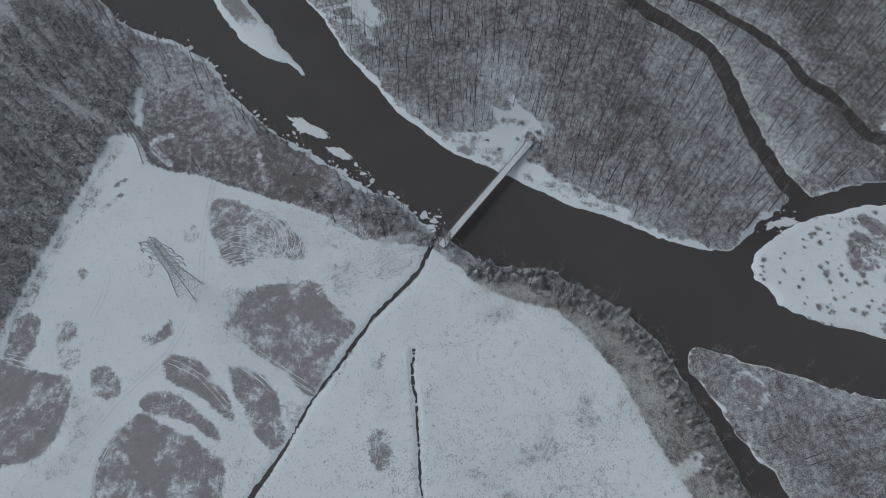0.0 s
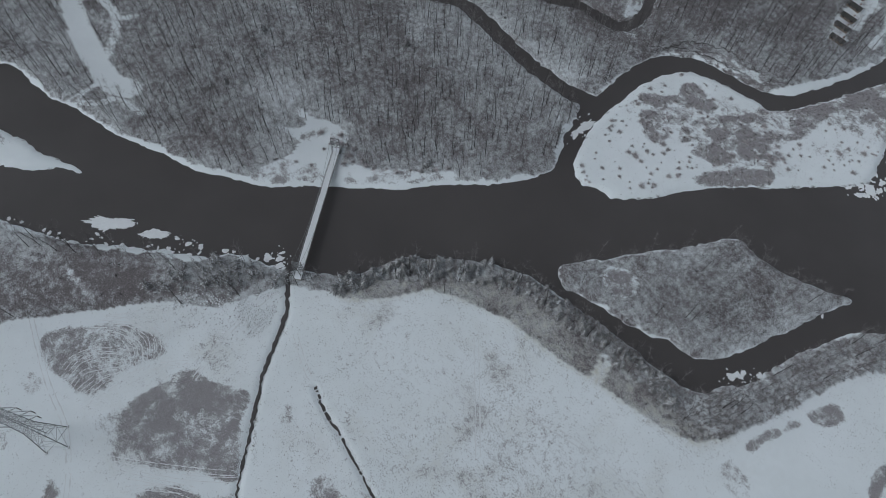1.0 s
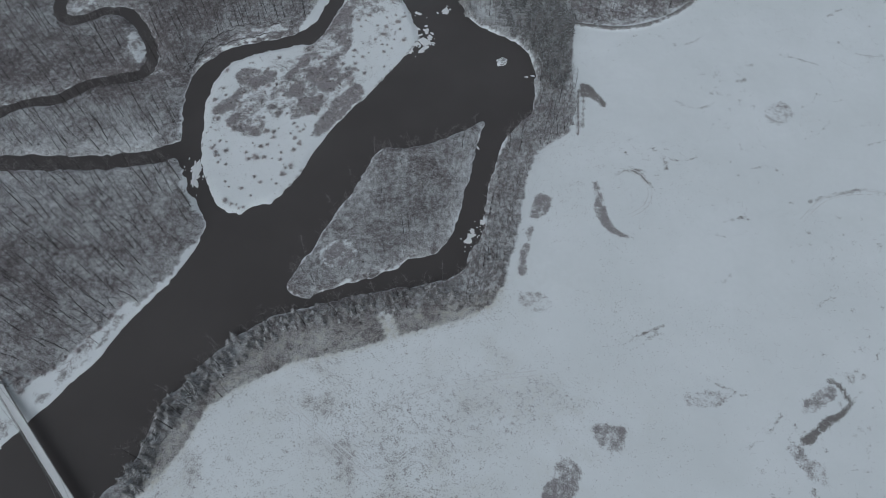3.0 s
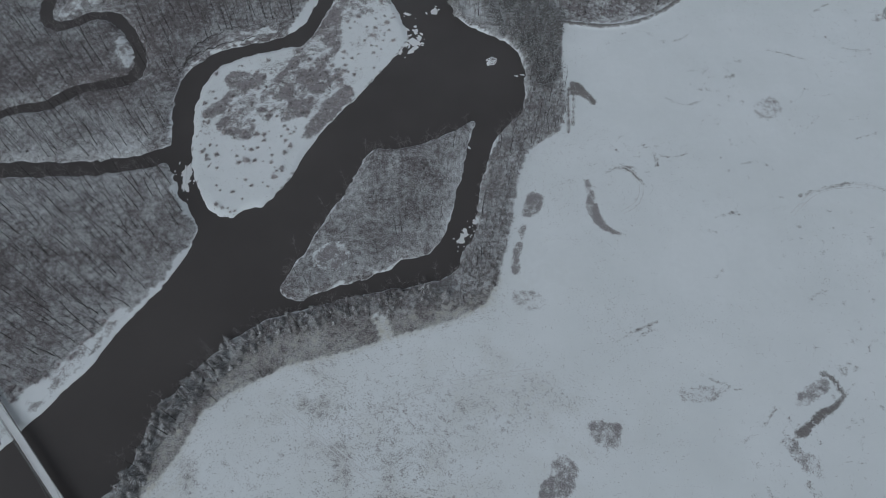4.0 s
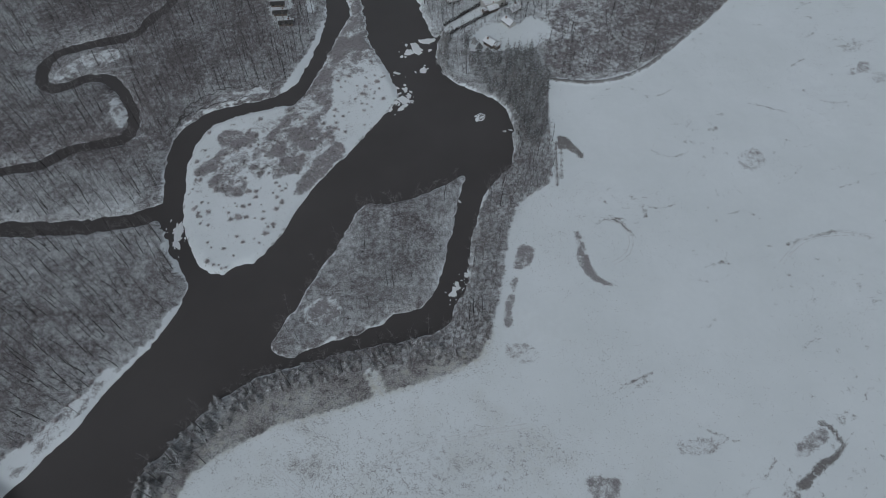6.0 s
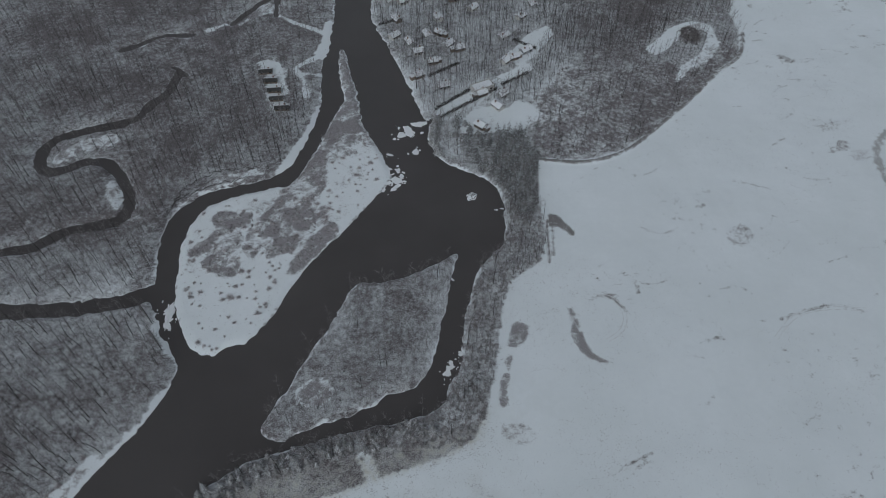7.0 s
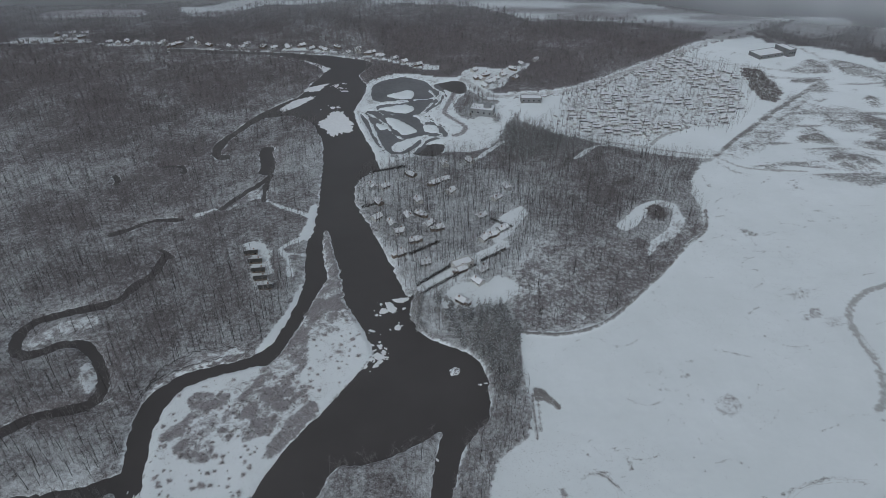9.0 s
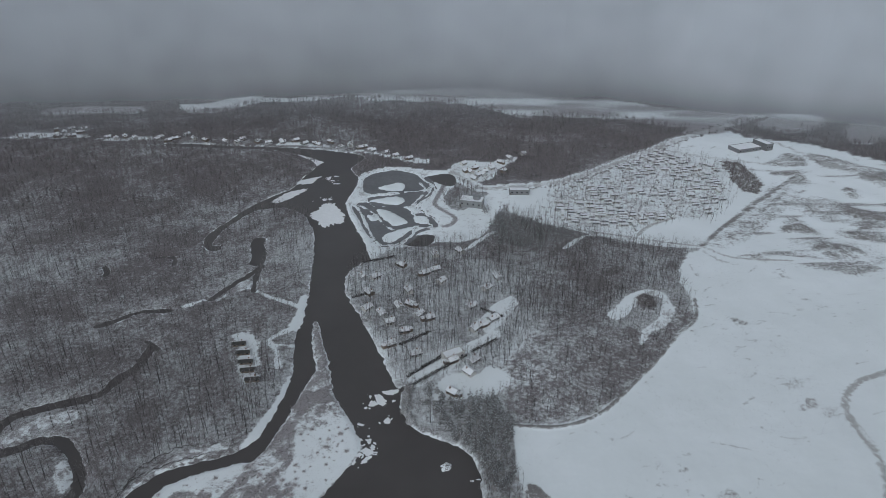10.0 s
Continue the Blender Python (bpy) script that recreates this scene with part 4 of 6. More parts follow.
tagged(new("water", me), "dark still river water between snowy banks", "water", kind="structure")


POND_ICE = material("pond_ice", (0.15, 0.15, 0.158), 0.4, vary=0.25, scale=0.12)
ice = curve_through(POND_RIM, True, 4)
me = bpy.data.meshes.new("pond_ice")
me.from_pydata([(float(x), float(y), LEVEL + 0.05) for x, y in ice], [], [tuple(range(len(ice)))])
me.materials.append(POND_ICE)
tagged(new("pond_ice", me), "grey thin ice on the settling ponds", "ice", kind="structure")


def ground_z(x, y):
    return float(at_places(h, np.array([x]), np.array([y]))[0])


def ribbon(name, line, width, z, mat, label, category, broken=0.0, sway=0.35):
    """A narrow strip of open water with ragged edges, lying in its trough; broken: the share that snow has closed."""
    p = curve_through(line, False, 40)
    d = np.gradient(p, axis=0)
    d /= np.linalg.norm(d, axis=1)[:, None] + 1e-9
    side = np.stack([-d[:, 1], d[:, 0]], 1)
    run = np.r_[0, np.cumsum(np.linalg.norm(np.diff(p, axis=0), axis=1))]
    flat = np.zeros(len(run))
    p = p + side * (sway * (rough(run, flat, 7, len(line), 3) + 0.8 * rough(run, flat, 1.6, 3, 2)))[:, None]
    swell = np.clip(0.5 + 0.32 * rough(run, flat, 9, 5, 2) + 0.3 * rough(run, flat + 4, 2.2, 6, 2), 0.12, 1.1)
    skew = 0.25 * rough(run, flat + 9, 1.4, 8, 2)
    shut = rough(run, flat, 1.3, 12, 2) < broken * 1.4 - 0.9
    verts = []
    for q, s, w, k in zip(p, side, swell, skew):
        verts += [(*(q + s * width * (w + k)), z), (*(q - s * width * (w - k)), z)]
    faces = [(2 * i, 2 * i + 1, 2 * i + 3, 2 * i + 2) for i in range(len(p) - 1) if not shut[i]]
    me = bpy.data.meshes.new(name)
    me.from_pydata([tuple(map(float, v)) for v in verts], [], faces)
    me.materials.append(mat)
    return tagged(new(name, me), label, category, kind="structure")


ribbon("water_ditch", DITCH, 1.55, -0.3, WATER, "narrow dark water ditch across the snowy field", "ditch")
ribbon("water_ditch", DITCH_B, 1.0, -0.3, WATER, "thin broken ditch line in the snow", "ditch", 0.3, 0.5)


def wheel_tracks(name, lines, half, mat, label, lift):
    """Narrow strips of snow pressed by tyres, lying on the ground."""
    v, f = [], []
    rng = np.random.default_rng(len(lines))
    for line in lines:
        p = curve_through(line, False, 14)
        d = np.gradient(p, axis=0)
        d /= np.linalg.norm(d, axis=1)[:, None] + 1e-9
        s = np.stack([-d[:, 1], d[:, 0]], 1)
        for side in (-0.85, 0.85):
            q = p + s * (side + rng.normal(0, 0.06, (len(p), 1)))
            z = at_places(h, q[:, 0], q[:, 1]) + lift
            w = half * rng.uniform(0.35, 1.2, (len(p), 1))
            gone = rng.random(len(p)) < 0.12
            for i in range(len(p)):
                v += [(*(q[i] + s[i] * w[i]), z[i]), (*(q[i] - s[i] * w[i]), z[i])]
                if i and not gone[i]:
                    k = len(v)
                    f.append((k - 4, k - 3, k - 1, k - 2))
    me = bpy.data.meshes.new(name)
    me.from_pydata([tuple(map(float, c)) for c in v], [], f)
    me.materials.append(mat)
    tagged(new(name, me), label, "tracks", kind="stuff")


wheel_tracks("wheel_tracks", TRACKS, 0.18, PRESSED, "snow-filled tyre tracks through brown scrub", 0.09)
wheel_tracks("wheel_tracks", FAINT, 0.26, RUTTED, "faint tyre tracks across the snowy field", 0.05)

for line in (SHORE_CRACK, SHORE_CRACK_B):
    ribbon("shore_crack", line, 0.55, float(np.median([ground_z(*q) for q in line])) + 0.45, WATER, "jagged dark crack in the snowy shore ice", "crack", 0.2, 1.5)

# ---------------------------------------------------------------- trees, shrubs, stones: their shapes
def blades(rng, starts, ends, width):
    """One slim triangle from each start to each end."""
    d = ends - starts
    n = np.cross(d, rng.normal(size=d.shape))
    n /= np.linalg.norm(n, axis=1)[:, None] + 1e-9
    v = np.stack([starts - n * width, starts + n * width, ends], 1).reshape(-1, 3)
    return v, np.arange(len(v)).reshape(-1, 3)


def tube(points, radii, sides):
    v, f = [], []
    for k, (p, r) in enumerate(zip(points, radii)):
        a = np.arange(sides) * 2 * np.pi / sides
        v.append(np.stack([p[0] + r * np.cos(a), p[1] + r * np.sin(a), np.full(sides, p[2])], 1))
        if k:
            for i in range(sides):
                j = (i + 1) % sides
                b, t = (k - 1) * sides, k * sides
                f += [(b + i, b + j, t + j), (b + i, t + j, t + i)]
    return np.concatenate(v), np.array(f)


def joined(pieces):
    v, f, o = [], [], 0
    for a, b in pieces:
        v.append(a)
        f.append(b + o)
        o += len(a)
    return np.concatenate(v), np.concatenate(f)


def bare_tree(seed, limbs, twigs, height=15.0, bold=True):
    """A leafless tree: bent tapered trunk, rising limbs and a fan of twigs."""
    rng = np.random.default_rng(seed)
    bend = rng.normal(0, 0.55, 2)
    z = np.array([0, 0.35, 0.72, 1.0]) * height
    trunk = np.stack([bend[0] * (z / height) ** 2 * 2, bend[1] * (z / height) ** 2 * 2, z], 1)
    parts = [tube(trunk, (0.17, 0.135, 0.075, 0.02) if bold else (0.11, 0.085, 0.05, 0.015), 3)]
    u = rng.uniform(0.42, 0.93, limbs)
    a = rng.uniform(0, 2 * np.pi, limbs)
    start = np.stack([np.interp(u * height, z, trunk[:, i]) for i in range(3)], 1)
    reach = height * rng.uniform(0.13, 0.24, limbs) * (1.25 - u * 0.7)
    end = start + np.stack([np.cos(a) * reach, np.sin(a) * reach, reach * rng.uniform(0.7, 1.6, limbs)], 1)
    parts.append(blades(rng, start, end, 0.045))
    pick = rng.integers(0, limbs, twigs)
    w = rng.uniform(0.25, 1.0, (twigs, 1))
    s = start[pick] * (1 - w) + end[pick] * w
    e = s + rng.normal(0, 1, (twigs, 3)) * (0.85, 0.85, 0.6) + (0, 0, 0.7)
    parts.append(blades(rng, s, e, 0.05 if twigs > 40 else 0.06))
    v, f = joined(parts)
    return v, f, np.r_[np.full(len(f) - twigs, 0 if bold else 1), np.ones(twigs, int)]


def conifer(seed, tiers, arms, height=11.0, spread=2.3):
    """A spruce crown: drooping fans of needles in whorls, uneven and gappy."""
    rng = np.random.default_rng(seed)
    v, f = [], []
    for k in range(tiers):
        u = (k + 0.3) / tiers
        z0 = height * (0.10 + 0.88 * u)
        r0 = spread * (1 - u) ** 0.85 + 0.15
        turn = rng.uniform(0, 6.28)
        for i in range(arms):
            if rng.random() < 0.08:
                continue
            a = turn + (i + rng.uniform(-0.25, 0.25)) * 2 * np.pi / arms
            r = r0 * rng.uniform(0.5, 1.25)
            half = 0.46 * np.pi / arms * rng.uniform(0.8, 1.25)
            zz = z0 + rng.normal(0, 0.3)
            drop = 0.38 * r
            b = len(v)
            v += [(0, 0, zz + 0.25), (r * 0.6 * math.cos(a - half * 1.3), r * 0.6 * math.sin(a - half * 1.3), zz - drop * 0.6),
                  (r * math.cos(a), r * math.sin(a), zz - drop), (r * 0.6 * math.cos(a + half * 1.3), r * 0.6 * math.sin(a + half * 1.3), zz - drop * 0.6),
                  (r * 0.66 * math.cos(a), r * 0.66 * math.sin(a), zz - drop * 0.25)]
            f += [(b, b + 1, b + 4), (b + 1, b + 2, b + 4), (b + 2, b + 3, b + 4), (b + 3, b, b + 4)]
    return np.array(v), np.array(f)


def shrub(seed, count, size=1.3, thick=0.11):
    """A dome of bare twigs that fan out from the root."""
    rng = np.random.default_rng(seed)
    a = rng.normal(0, 1, (count, 3))
    a[:, 2] = np.abs(a[:, 2]) * 0.8 + 0.15
    a /= np.linalg.norm(a, axis=1)[:, None]
    s = a * rng.uniform(0, 0.55, (count, 1)) * size * (1, 1, 0.5)
    e = s + (a + rng.normal(0, 0.35, (count, 3))) * rng.uniform(0.35, 0.75, (count, 1)) * size
    e[:, 2] = np.maximum(e[:, 2], 0.05)
    return blades(rng, s, e, thick)


def stone(seed, size=0.6):
    rng = np.random.default_rng(seed)
    v = np.array([(-1, -1, 0), (1, -1, 0), (1, 1, 0), (-1, 1, 0), (-0.7, -0.7, 0.8), (0.7, -0.7, 0.9), (0.7, 0.7, 0.7), (-0.7, 0.7, 0.85)]) * size * 0.5
    v += rng.normal(0, 0.13 * size, v.shape)
    f = [(0, 1, 5), (0, 5, 4), (1, 2, 6), (1, 6, 5), (2, 3, 7), (2, 7, 6), (3, 0, 4), (3, 4, 7), (4, 5, 6), (4, 6, 7)]
    return v, np.array(f)


def mesh_of(name, v, f, mat, which=None):
    me = bpy.data.meshes.new(name)
    me.vertices.add(len(v))
    me.vertices.foreach_set("co", np.asarray(v, np.float32).ravel())
    me.loops.add(len(f) * 3)
    me.loops.foreach_set("vertex_index", np.asarray(f, np.int32).ravel())
    me.polygons.add(len(f))
    me.polygons.foreach_set("loop_start", np.arange(0, len(f) * 3, 3, dtype=np.int32))
    me.update(calc_edges=True)
    for one in mat if isinstance(mat, tuple) else (mat,):
        me.materials.append(one)
    if which is not None:
        me.polygons.foreach_set("material_index", np.asarray(which, np.int32))
    return me


def planted(name, kinds, x, y, size, mat, label, category, seed, tall=None):
    """Many plants or stones of a few kinds as one piece of stuff, each standing on the ground."""
    rng = np.random.default_rng(seed)
    z = at_places(h, x, y) - 0.05
    which = rng.integers(0, len(kinds), len(x))
    turn = rng.uniform(0, 2 * np.pi, len(x))
    tall = size if tall is None else tall
    vs, fs, ms, o = [], [], [], 0
    for k, (v, f, *skin) in enumerate(kinds):
        i = np.nonzero(which == k)[0]
        if not len(i):
            continue
        c, s = np.cos(turn[i])[:, None], np.sin(turn[i])[:, None]
        w = size[i][:, None]
        X = (v[None, :, 0] * c - v[None, :, 1] * s) * w + x[i][:, None]
        Y = (v[None, :, 0] * s + v[None, :, 1] * c) * w + y[i][:, None]
        Z = v[None, :, 2] * tall[i][:, None] + z[i][:, None]
        vs.append(np.stack([X, Y, Z], -1).reshape(-1, 3))
        fs.append((f[None] + (np.arange(len(i)) * len(v))[:, None, None]).reshape(-1, 3) + o)
        ms.append(np.tile(skin[0] if skin else np.zeros(len(f), int), len(i)))
        o += len(i) * len(v)
    if not vs:
        return None
    return tagged(new(name, mesh_of(name, np.concatenate(vs), np.concatenate(fs), mat, np.concatenate(ms))), label, category, kind="stuff")


def scattered(x0, x1, y0, y1, gap, seed):
    rng = np.random.default_rng(seed)
    X, Y = np.meshgrid(np.arange(x0, x1, gap), np.arange(y0, y1, gap))
    X = X + rng.uniform(-0.48, 0.48, X.shape) * gap
    Y = Y + rng.uniform(-0.48, 0.48, Y.shape) * gap
    return X.ravel(), Y.ravel(), rng.random(X.size), rng.uniform(0.7, 1.2, X.size)


def seen(x, y):
    """The stretch of land that the flight overlooks, with a margin."""
    west = (x < 25) & (x > -430) & (y > -190) & (y < 330) & (y > 0.6 * x - 130)
    ahead = (y > 0) & (np.abs(x) < 90 + 0.75 * y)
    return (west | ahead) & (np.hypot(x + 179, y + 108) > 11)


NEAR_TREES = [bare_tree(s, 10, 42, rng_h, s % 5 < 2) for s, rng_h in enumerate((16, 14.5, 13, 12, 14, 17, 15, 12.5, 13.5, 11.5))]
FAR_TREES = [bare_tree(20 + s, 7, 24, 15.0, s % 3 == 0) for s in range(7)]
def far_clump(seed):
    """Four small leafless trees as the eye tells them from afar."""
    rng = np.random.default_rng(seed)
    parts, skin = [], []
    for k in range(4):
        x, y, top = rng.uniform(-6, 6), rng.uniform(-6, 6), rng.uniform(7, 10.5)
        foot = np.array([(x, y, 0.0)])
        parts.append(blades(rng, foot, foot + (rng.normal(0, 0.5), rng.normal(0, 0.5), top), 0.1))
        s = np.stack([np.full(9, x), np.full(9, y), rng.uniform(0.3, 0.8, 9) * top], 1)
        parts.append(blades(rng, s, s + rng.normal(0, 1, (9, 3)) * (1.5, 1.5, 0.8) + (0, 0, 2.2), 0.2))
        skin += [0] + [1] * 9
    v, f = joined(parts)
    return v, f, np.array(skin)


FAR_CLUMPS = [far_clump(40 + s) for s in range(5)]
SKIN = (BARK, TWIGGERY)
WOOD_CONIFERS = [conifer(60 + s, 6, 6, 9.5, 2.0) for s in range(4)]

dense = depth_in(DARK_WOOD, 12) + wobble


def thicket(name, gap, seed, box, kinds, mat, label, category, choose, grow=1.0):
    x, y, r, s = scattered(*box, gap, seed)
    keep = seen(x, y)
    x, y, r, s = x[keep], y[keep], r[keep], s[keep]
    keep = choose(x, y, r)
    return planted(name, kinds, x[keep], y[keep], s[keep] * grow, mat, label, category, seed)


def broadleaf(x, y, r):
    w, b, c = at_places(wood, x, y), at_places(brown, x, y), at_places(shade, x, y)
    keep = w & (at_places(land, x, y) > 1.8)
    keep &= (b < 0) | (r < np.where(y > 200, 0.4, 0.0))
    keep &= (c < 0) | (r < np.where(y < 60, 0.07, 0.12))
    keep &= (at_places(belt, x, y) < 0)
    return keep & (r < 0.93)


thicket("bare_wood", 4.0, 11, (-430, 30, -190, 340), NEAR_TREES, SKIN, "leafless grey broadleaf wood standing in thin snow", "trees",
        lambda x, y, r: broadleaf(x, y, r) & (y < 340) & ((x < -30) & (at_places(isle, x, y) < 0) | (r < 0.1)))
SLIM_TREES = [bare_tree(10 + s, 9, 44, 11.0 + s, False) for s in range(4)]
thicket("bare_wood", 3.6, 10, (-80, 30, 100, 340), SLIM_TREES, SKIN, "slim leafless frosted trees beside the channel", "trees",
        lambda x, y, r: broadleaf(x, y, r) & (y < 340) & ((at_places(isle, x, y) > 0) | (x > -30)), 0.85)
thicket("bare_wood", 3.7, 12, (-330, 260, 340, 600), FAR_TREES, SKIN, "leafless grey wood round houses and clearings", "trees",
        lambda x, y, r: broadleaf(x, y, r) & (r < (600 - y) / 90), 0.74)
thicket("bare_wood", 3.7, 13, (25, 260, 150, 340), FAR_TREES, SKIN, "leafless grey wood along the field edge", "trees", broadleaf, 0.78)
thicket("bare_wood", 5.0, 14, (-760, -330, 60, 600), FAR_TREES, SKIN, "leafless grey wood beyond the winding brook", "trees",
        lambda x, y, r: broadleaf(x, y, r) & (r < (600 - y) / 90))
thicket("far_wood", 8.5, 15, (-900, 720, 500, 1050), FAR_CLUMPS, SKIN, "distant leafless wood in haze", "trees",
        lambda x, y, r: broadleaf(x, y, r) & (r < (y - 490) / 110), 1.0)
thicket("far_wood", 25.0, 16, (-1900, 1900, 1050, 2600), FAR_CLUMPS, SKIN, "distant leafless wood in haze", "trees", broadleaf, 1.7)
thicket("conifer_wood", 3.5, 17, (-430, 260, -190, 560), WOOD_CONIFERS, WOODNEEDLES, "snow-dusted dark conifer wood", "trees",
        lambda x, y, r: at_places(wood, x, y) & (at_places(shade, x, y) > 0) & (r < 0.85) & (y < 60))
thicket("conifer_wood", 3.6, 18, (-40, 260, 200, 560), WOOD_CONIFERS, STANDNEEDLES, "dark spruce stand with little snow", "trees",
        lambda x, y, r: at_places(wood, x, y) & (at_places(shade, x, y) > 0) & (r < 0.9))
thicket("bare_wood", 4.2, 19, (30, 230, 380, 540), FAR_TREES, SKIN, "dense dark leafless wood by the trailer park", "trees",
        lambda x, y, r: at_places(wood, x, y) & (at_places(dense, x, y) > 0), 0.74)

TOWN = ((-66, 385), (-60, 462), (0, 478), (52, 432), (66, 385), (45, 345), (15, 310), (-14, 300))
town = depth_in(TOWN, 12)
TOWN_TREES = [bare_tree(50 + s, 9, 34, 13.0 + s, True) for s in range(5)]
thicket("garden_trees", 5.4, 31, (-80, 80, 290, 490), TOWN_TREES, SKIN, "tall bare trees standing between snowy houses", "trees",
        lambda x, y, r: at_places(wood, x, y) & (at_places(town, x, y) > 0) & (r < 0.75), 0.8)

# ---------------------------------------------------------------- helpers for things
def part(name, me, parent, mat=None, label="", at=None):
    """One mesh object under a thing or under a part."""
    ob = new(name, me)
    ob.parent = parent
    if at is not None:
        ob.matrix_local = at
    if mat is not None and not me.materials:
        me.materials.append(mat)
    return tagged(ob, label)


def raw(name, v, f, mat):
    me = bpy.data.meshes.new(name)
    me.from_pydata([tuple(map(float, p)) for p in v], [], [tuple(q) for q in f])
    me.materials.append(mat)
    me.update()
    return me


def box(name, x0, x1, y0, y1, z0, z1, mat, bevel=0.0):
    bm = bmesh.new()
    bmesh.ops.create_cube(bm, size=1)
    for v in bm.verts:
        v.co = ((x0 + x1) / 2 + v.co.x * (x1 - x0), (y0 + y1) / 2 + v.co.y * (y1 - y0), (z0 + z1) / 2 + v.co.z * (z1 - z0))
    if bevel:
        bmesh.ops.bevel(bm, geom=bm.edges[:], offset=bevel, segments=1, affect="EDGES")
    me = bpy.data.meshes.new(name)
    bm.to_mesh(me)
    bm.free()
    me.materials.append(mat)
    return me


def beam(name, a, b, w, mat, w2=None):
    """A straight square bar from a to b."""
    a, b = Vector(a), Vector(b)
    d = (b - a).normalized()
    s = d.cross(Vector((0, 0, 1)) if abs(d.z) < 0.95 else Vector((1, 0, 0))).normalized()
    u = s.cross(d)
    v = []
    for p, k in ((a, w / 2), (b, (w2 or w) / 2)):
        v += [p + s * k + u * k, p - s * k + u * k, p - s * k - u * k, p + s * k - u * k]
    return raw(name, v, [(0, 1, 2, 3), (7, 6, 5, 4), (0, 4, 5, 1), (1, 5, 6, 2), (2, 6, 7, 3), (3, 7, 4, 0)], mat)


# ---------------------------------------------------------------- the footbridge
def footbridge(south, north):
    length = math.dist(south, north)
    turn = math.degrees(math.atan2(north[1] - south[1], north[0] - south[0]))
    b = new("suspension_bridge")
    b.matrix_world = pose(*south, 0.4, 0, 0, turn)
    tagged(b, "narrow snow-covered suspension footbridge with steel lattice towers", "bridge")
    half, top = 1.5, 10.0

    def deck_z(x):
        u = x / length * 2 - 1
        return 1.3 + 0.5 * (1 - u * u)

    def cable_z(x):
        u = x / length * 2 - 1
        return 2.6 + (top - 2.9) * u * u

    n = 16
    xs = [length * i / n for i in range(n + 1)]
    for i in range(n):
        x0, x1 = xs[i] + 0.02, xs[i + 1] - 0.02
        z0, z1 = deck_z(xs[i]), deck_z(xs[i + 1])
        v = [(x0, -half, z0 - 0.2), (x0, half, z0 - 0.2), (x1, half, z1 - 0.2), (x1, -half, z1 - 0.2),
             (x0, -half, z0), (x0, half, z0), (x1, half, z1), (x1, -half, z1)]
        f = [(3, 2, 1, 0), (4, 5, 6, 7), (0, 1, 5, 4), (1, 2, 6, 5), (2, 3, 7, 6), (3, 0, 4, 7)]
        part("deck_panel", raw("deck_panel", v, f, TIMBER), b)
    bm_v, bm_f = [], []
    rng = np.random.default_rng(4)
    m = 40
    for i in range(m + 1):
        x = length * i / m
        z = deck_z(x)
        l, r = rng.uniform(1.25, 1.45, 2)
        bm_v += [(x, -l, z + 0.01), (x, -l + 0.2, z + 0.14), (x, r - 0.2, z + 0.15), (x, r, z + 0.01)]
        if i:
            o = 4 * i
            bm_f += [(o - 4 + k, o + k, o + k + 1, o - 3 + k) for k in range(3)]
    part("snow_cover", raw("snow_cover", bm_v, bm_f, DECKSNOW), b, label="smooth snow lying on the deck")
    for s in (-1, 1):
        y = s * (half + 0.06)
        for k in (0.55, 1.1):
            rail = [(length * i / n, y, deck_z(length * i / n) + k) for i in range(n + 1)]
            v = [(p[0], p[1] + dy, p[2] + dz) for p in rail for dy, dz in ((-0.045, -0.045), (0.045, -0.045), (0.045, 0.045), (-0.045, 0.045))]
            f = [(4 * i + j, 4 * i + (j + 1) % 4, 4 * i + 4 + (j + 1) % 4, 4 * i + 4 + j) for i in range(n) for j in range(4)]
            f += [(3, 2, 1, 0), (4 * n, 4 * n + 1, 4 * n + 2, 4 * n + 3)]
            part("handrail", raw("handrail", v, f, STEEL), b)
        for i in range(0, n + 1):
            x = length * i / n
            part("rail_post", beam("rail_post", (x, y, deck_z(x) - 0.2), (x, y, deck_z(x) + 1.15), 0.1, STEEL), b)
        yc = s * (half + 0.3)
        cable = bpy.data.curves.new("main_cable", "CURVE")
        cable.dimensions, cable.bevel_depth, cable.bevel_resolution = "3D", 0.045, 1
        sp = cable.splines.new("POLY")
        pts = [(-6, yc * 1.1, 0.2)] + [(x, yc, cable_z(x)) for x in (length * i / 24 for i in range(25))] + [(length + 7, yc * 1.1, 0.2)]
        sp.points.add(len(pts) - 1)
        for q, p in zip(sp.points, pts):
            q.co = (*p, 1)
        cable.materials.append(STEEL)
        ob = new("main_cable", cable)
        ob.parent = b
        for i in range(1, n):
            x = length * i / n
            part("hanger", beam("hanger", (x, yc, cable_z(x)), (x, y, deck_z(x) - 0.1), 0.045, STEEL), b)
    for x in (-0.4, length + 0.4):
        tower = new("tower")
        tower.parent = b
        tower.matrix_local = pose(x, 0, 0)
        for s in (-1, 1):
            for d in (-0.55, 0.55):
                part("leg", beam("leg", (d * 1.5, s * (half + 0.55), -0.9), (d * 0.5, s * (half + 0.3), top), 0.2, STEEL, 0.15), tower)
        for z0, z1 in ((3.6, 5.6), (5.6, 7.6), (7.6, 9.8)):
            w0, w1 = half + 0.55 - 0.25 * z0 / top, half + 0.55 - 0.25 * z1 / top
            part("cross_brace", beam("cross_brace", (0, -w0, z0), (0, w1, z1), 0.13, STEEL), tower)
            part("cross_brace", beam("cross_brace", (0.14, w0, z0), (0.14, -w1, z1), 0.13, STEEL), tower)
            part("crossbeam", beam("crossbeam", (0, -w0, z0), (0, w0, z0), 0.16, STEEL), tower)
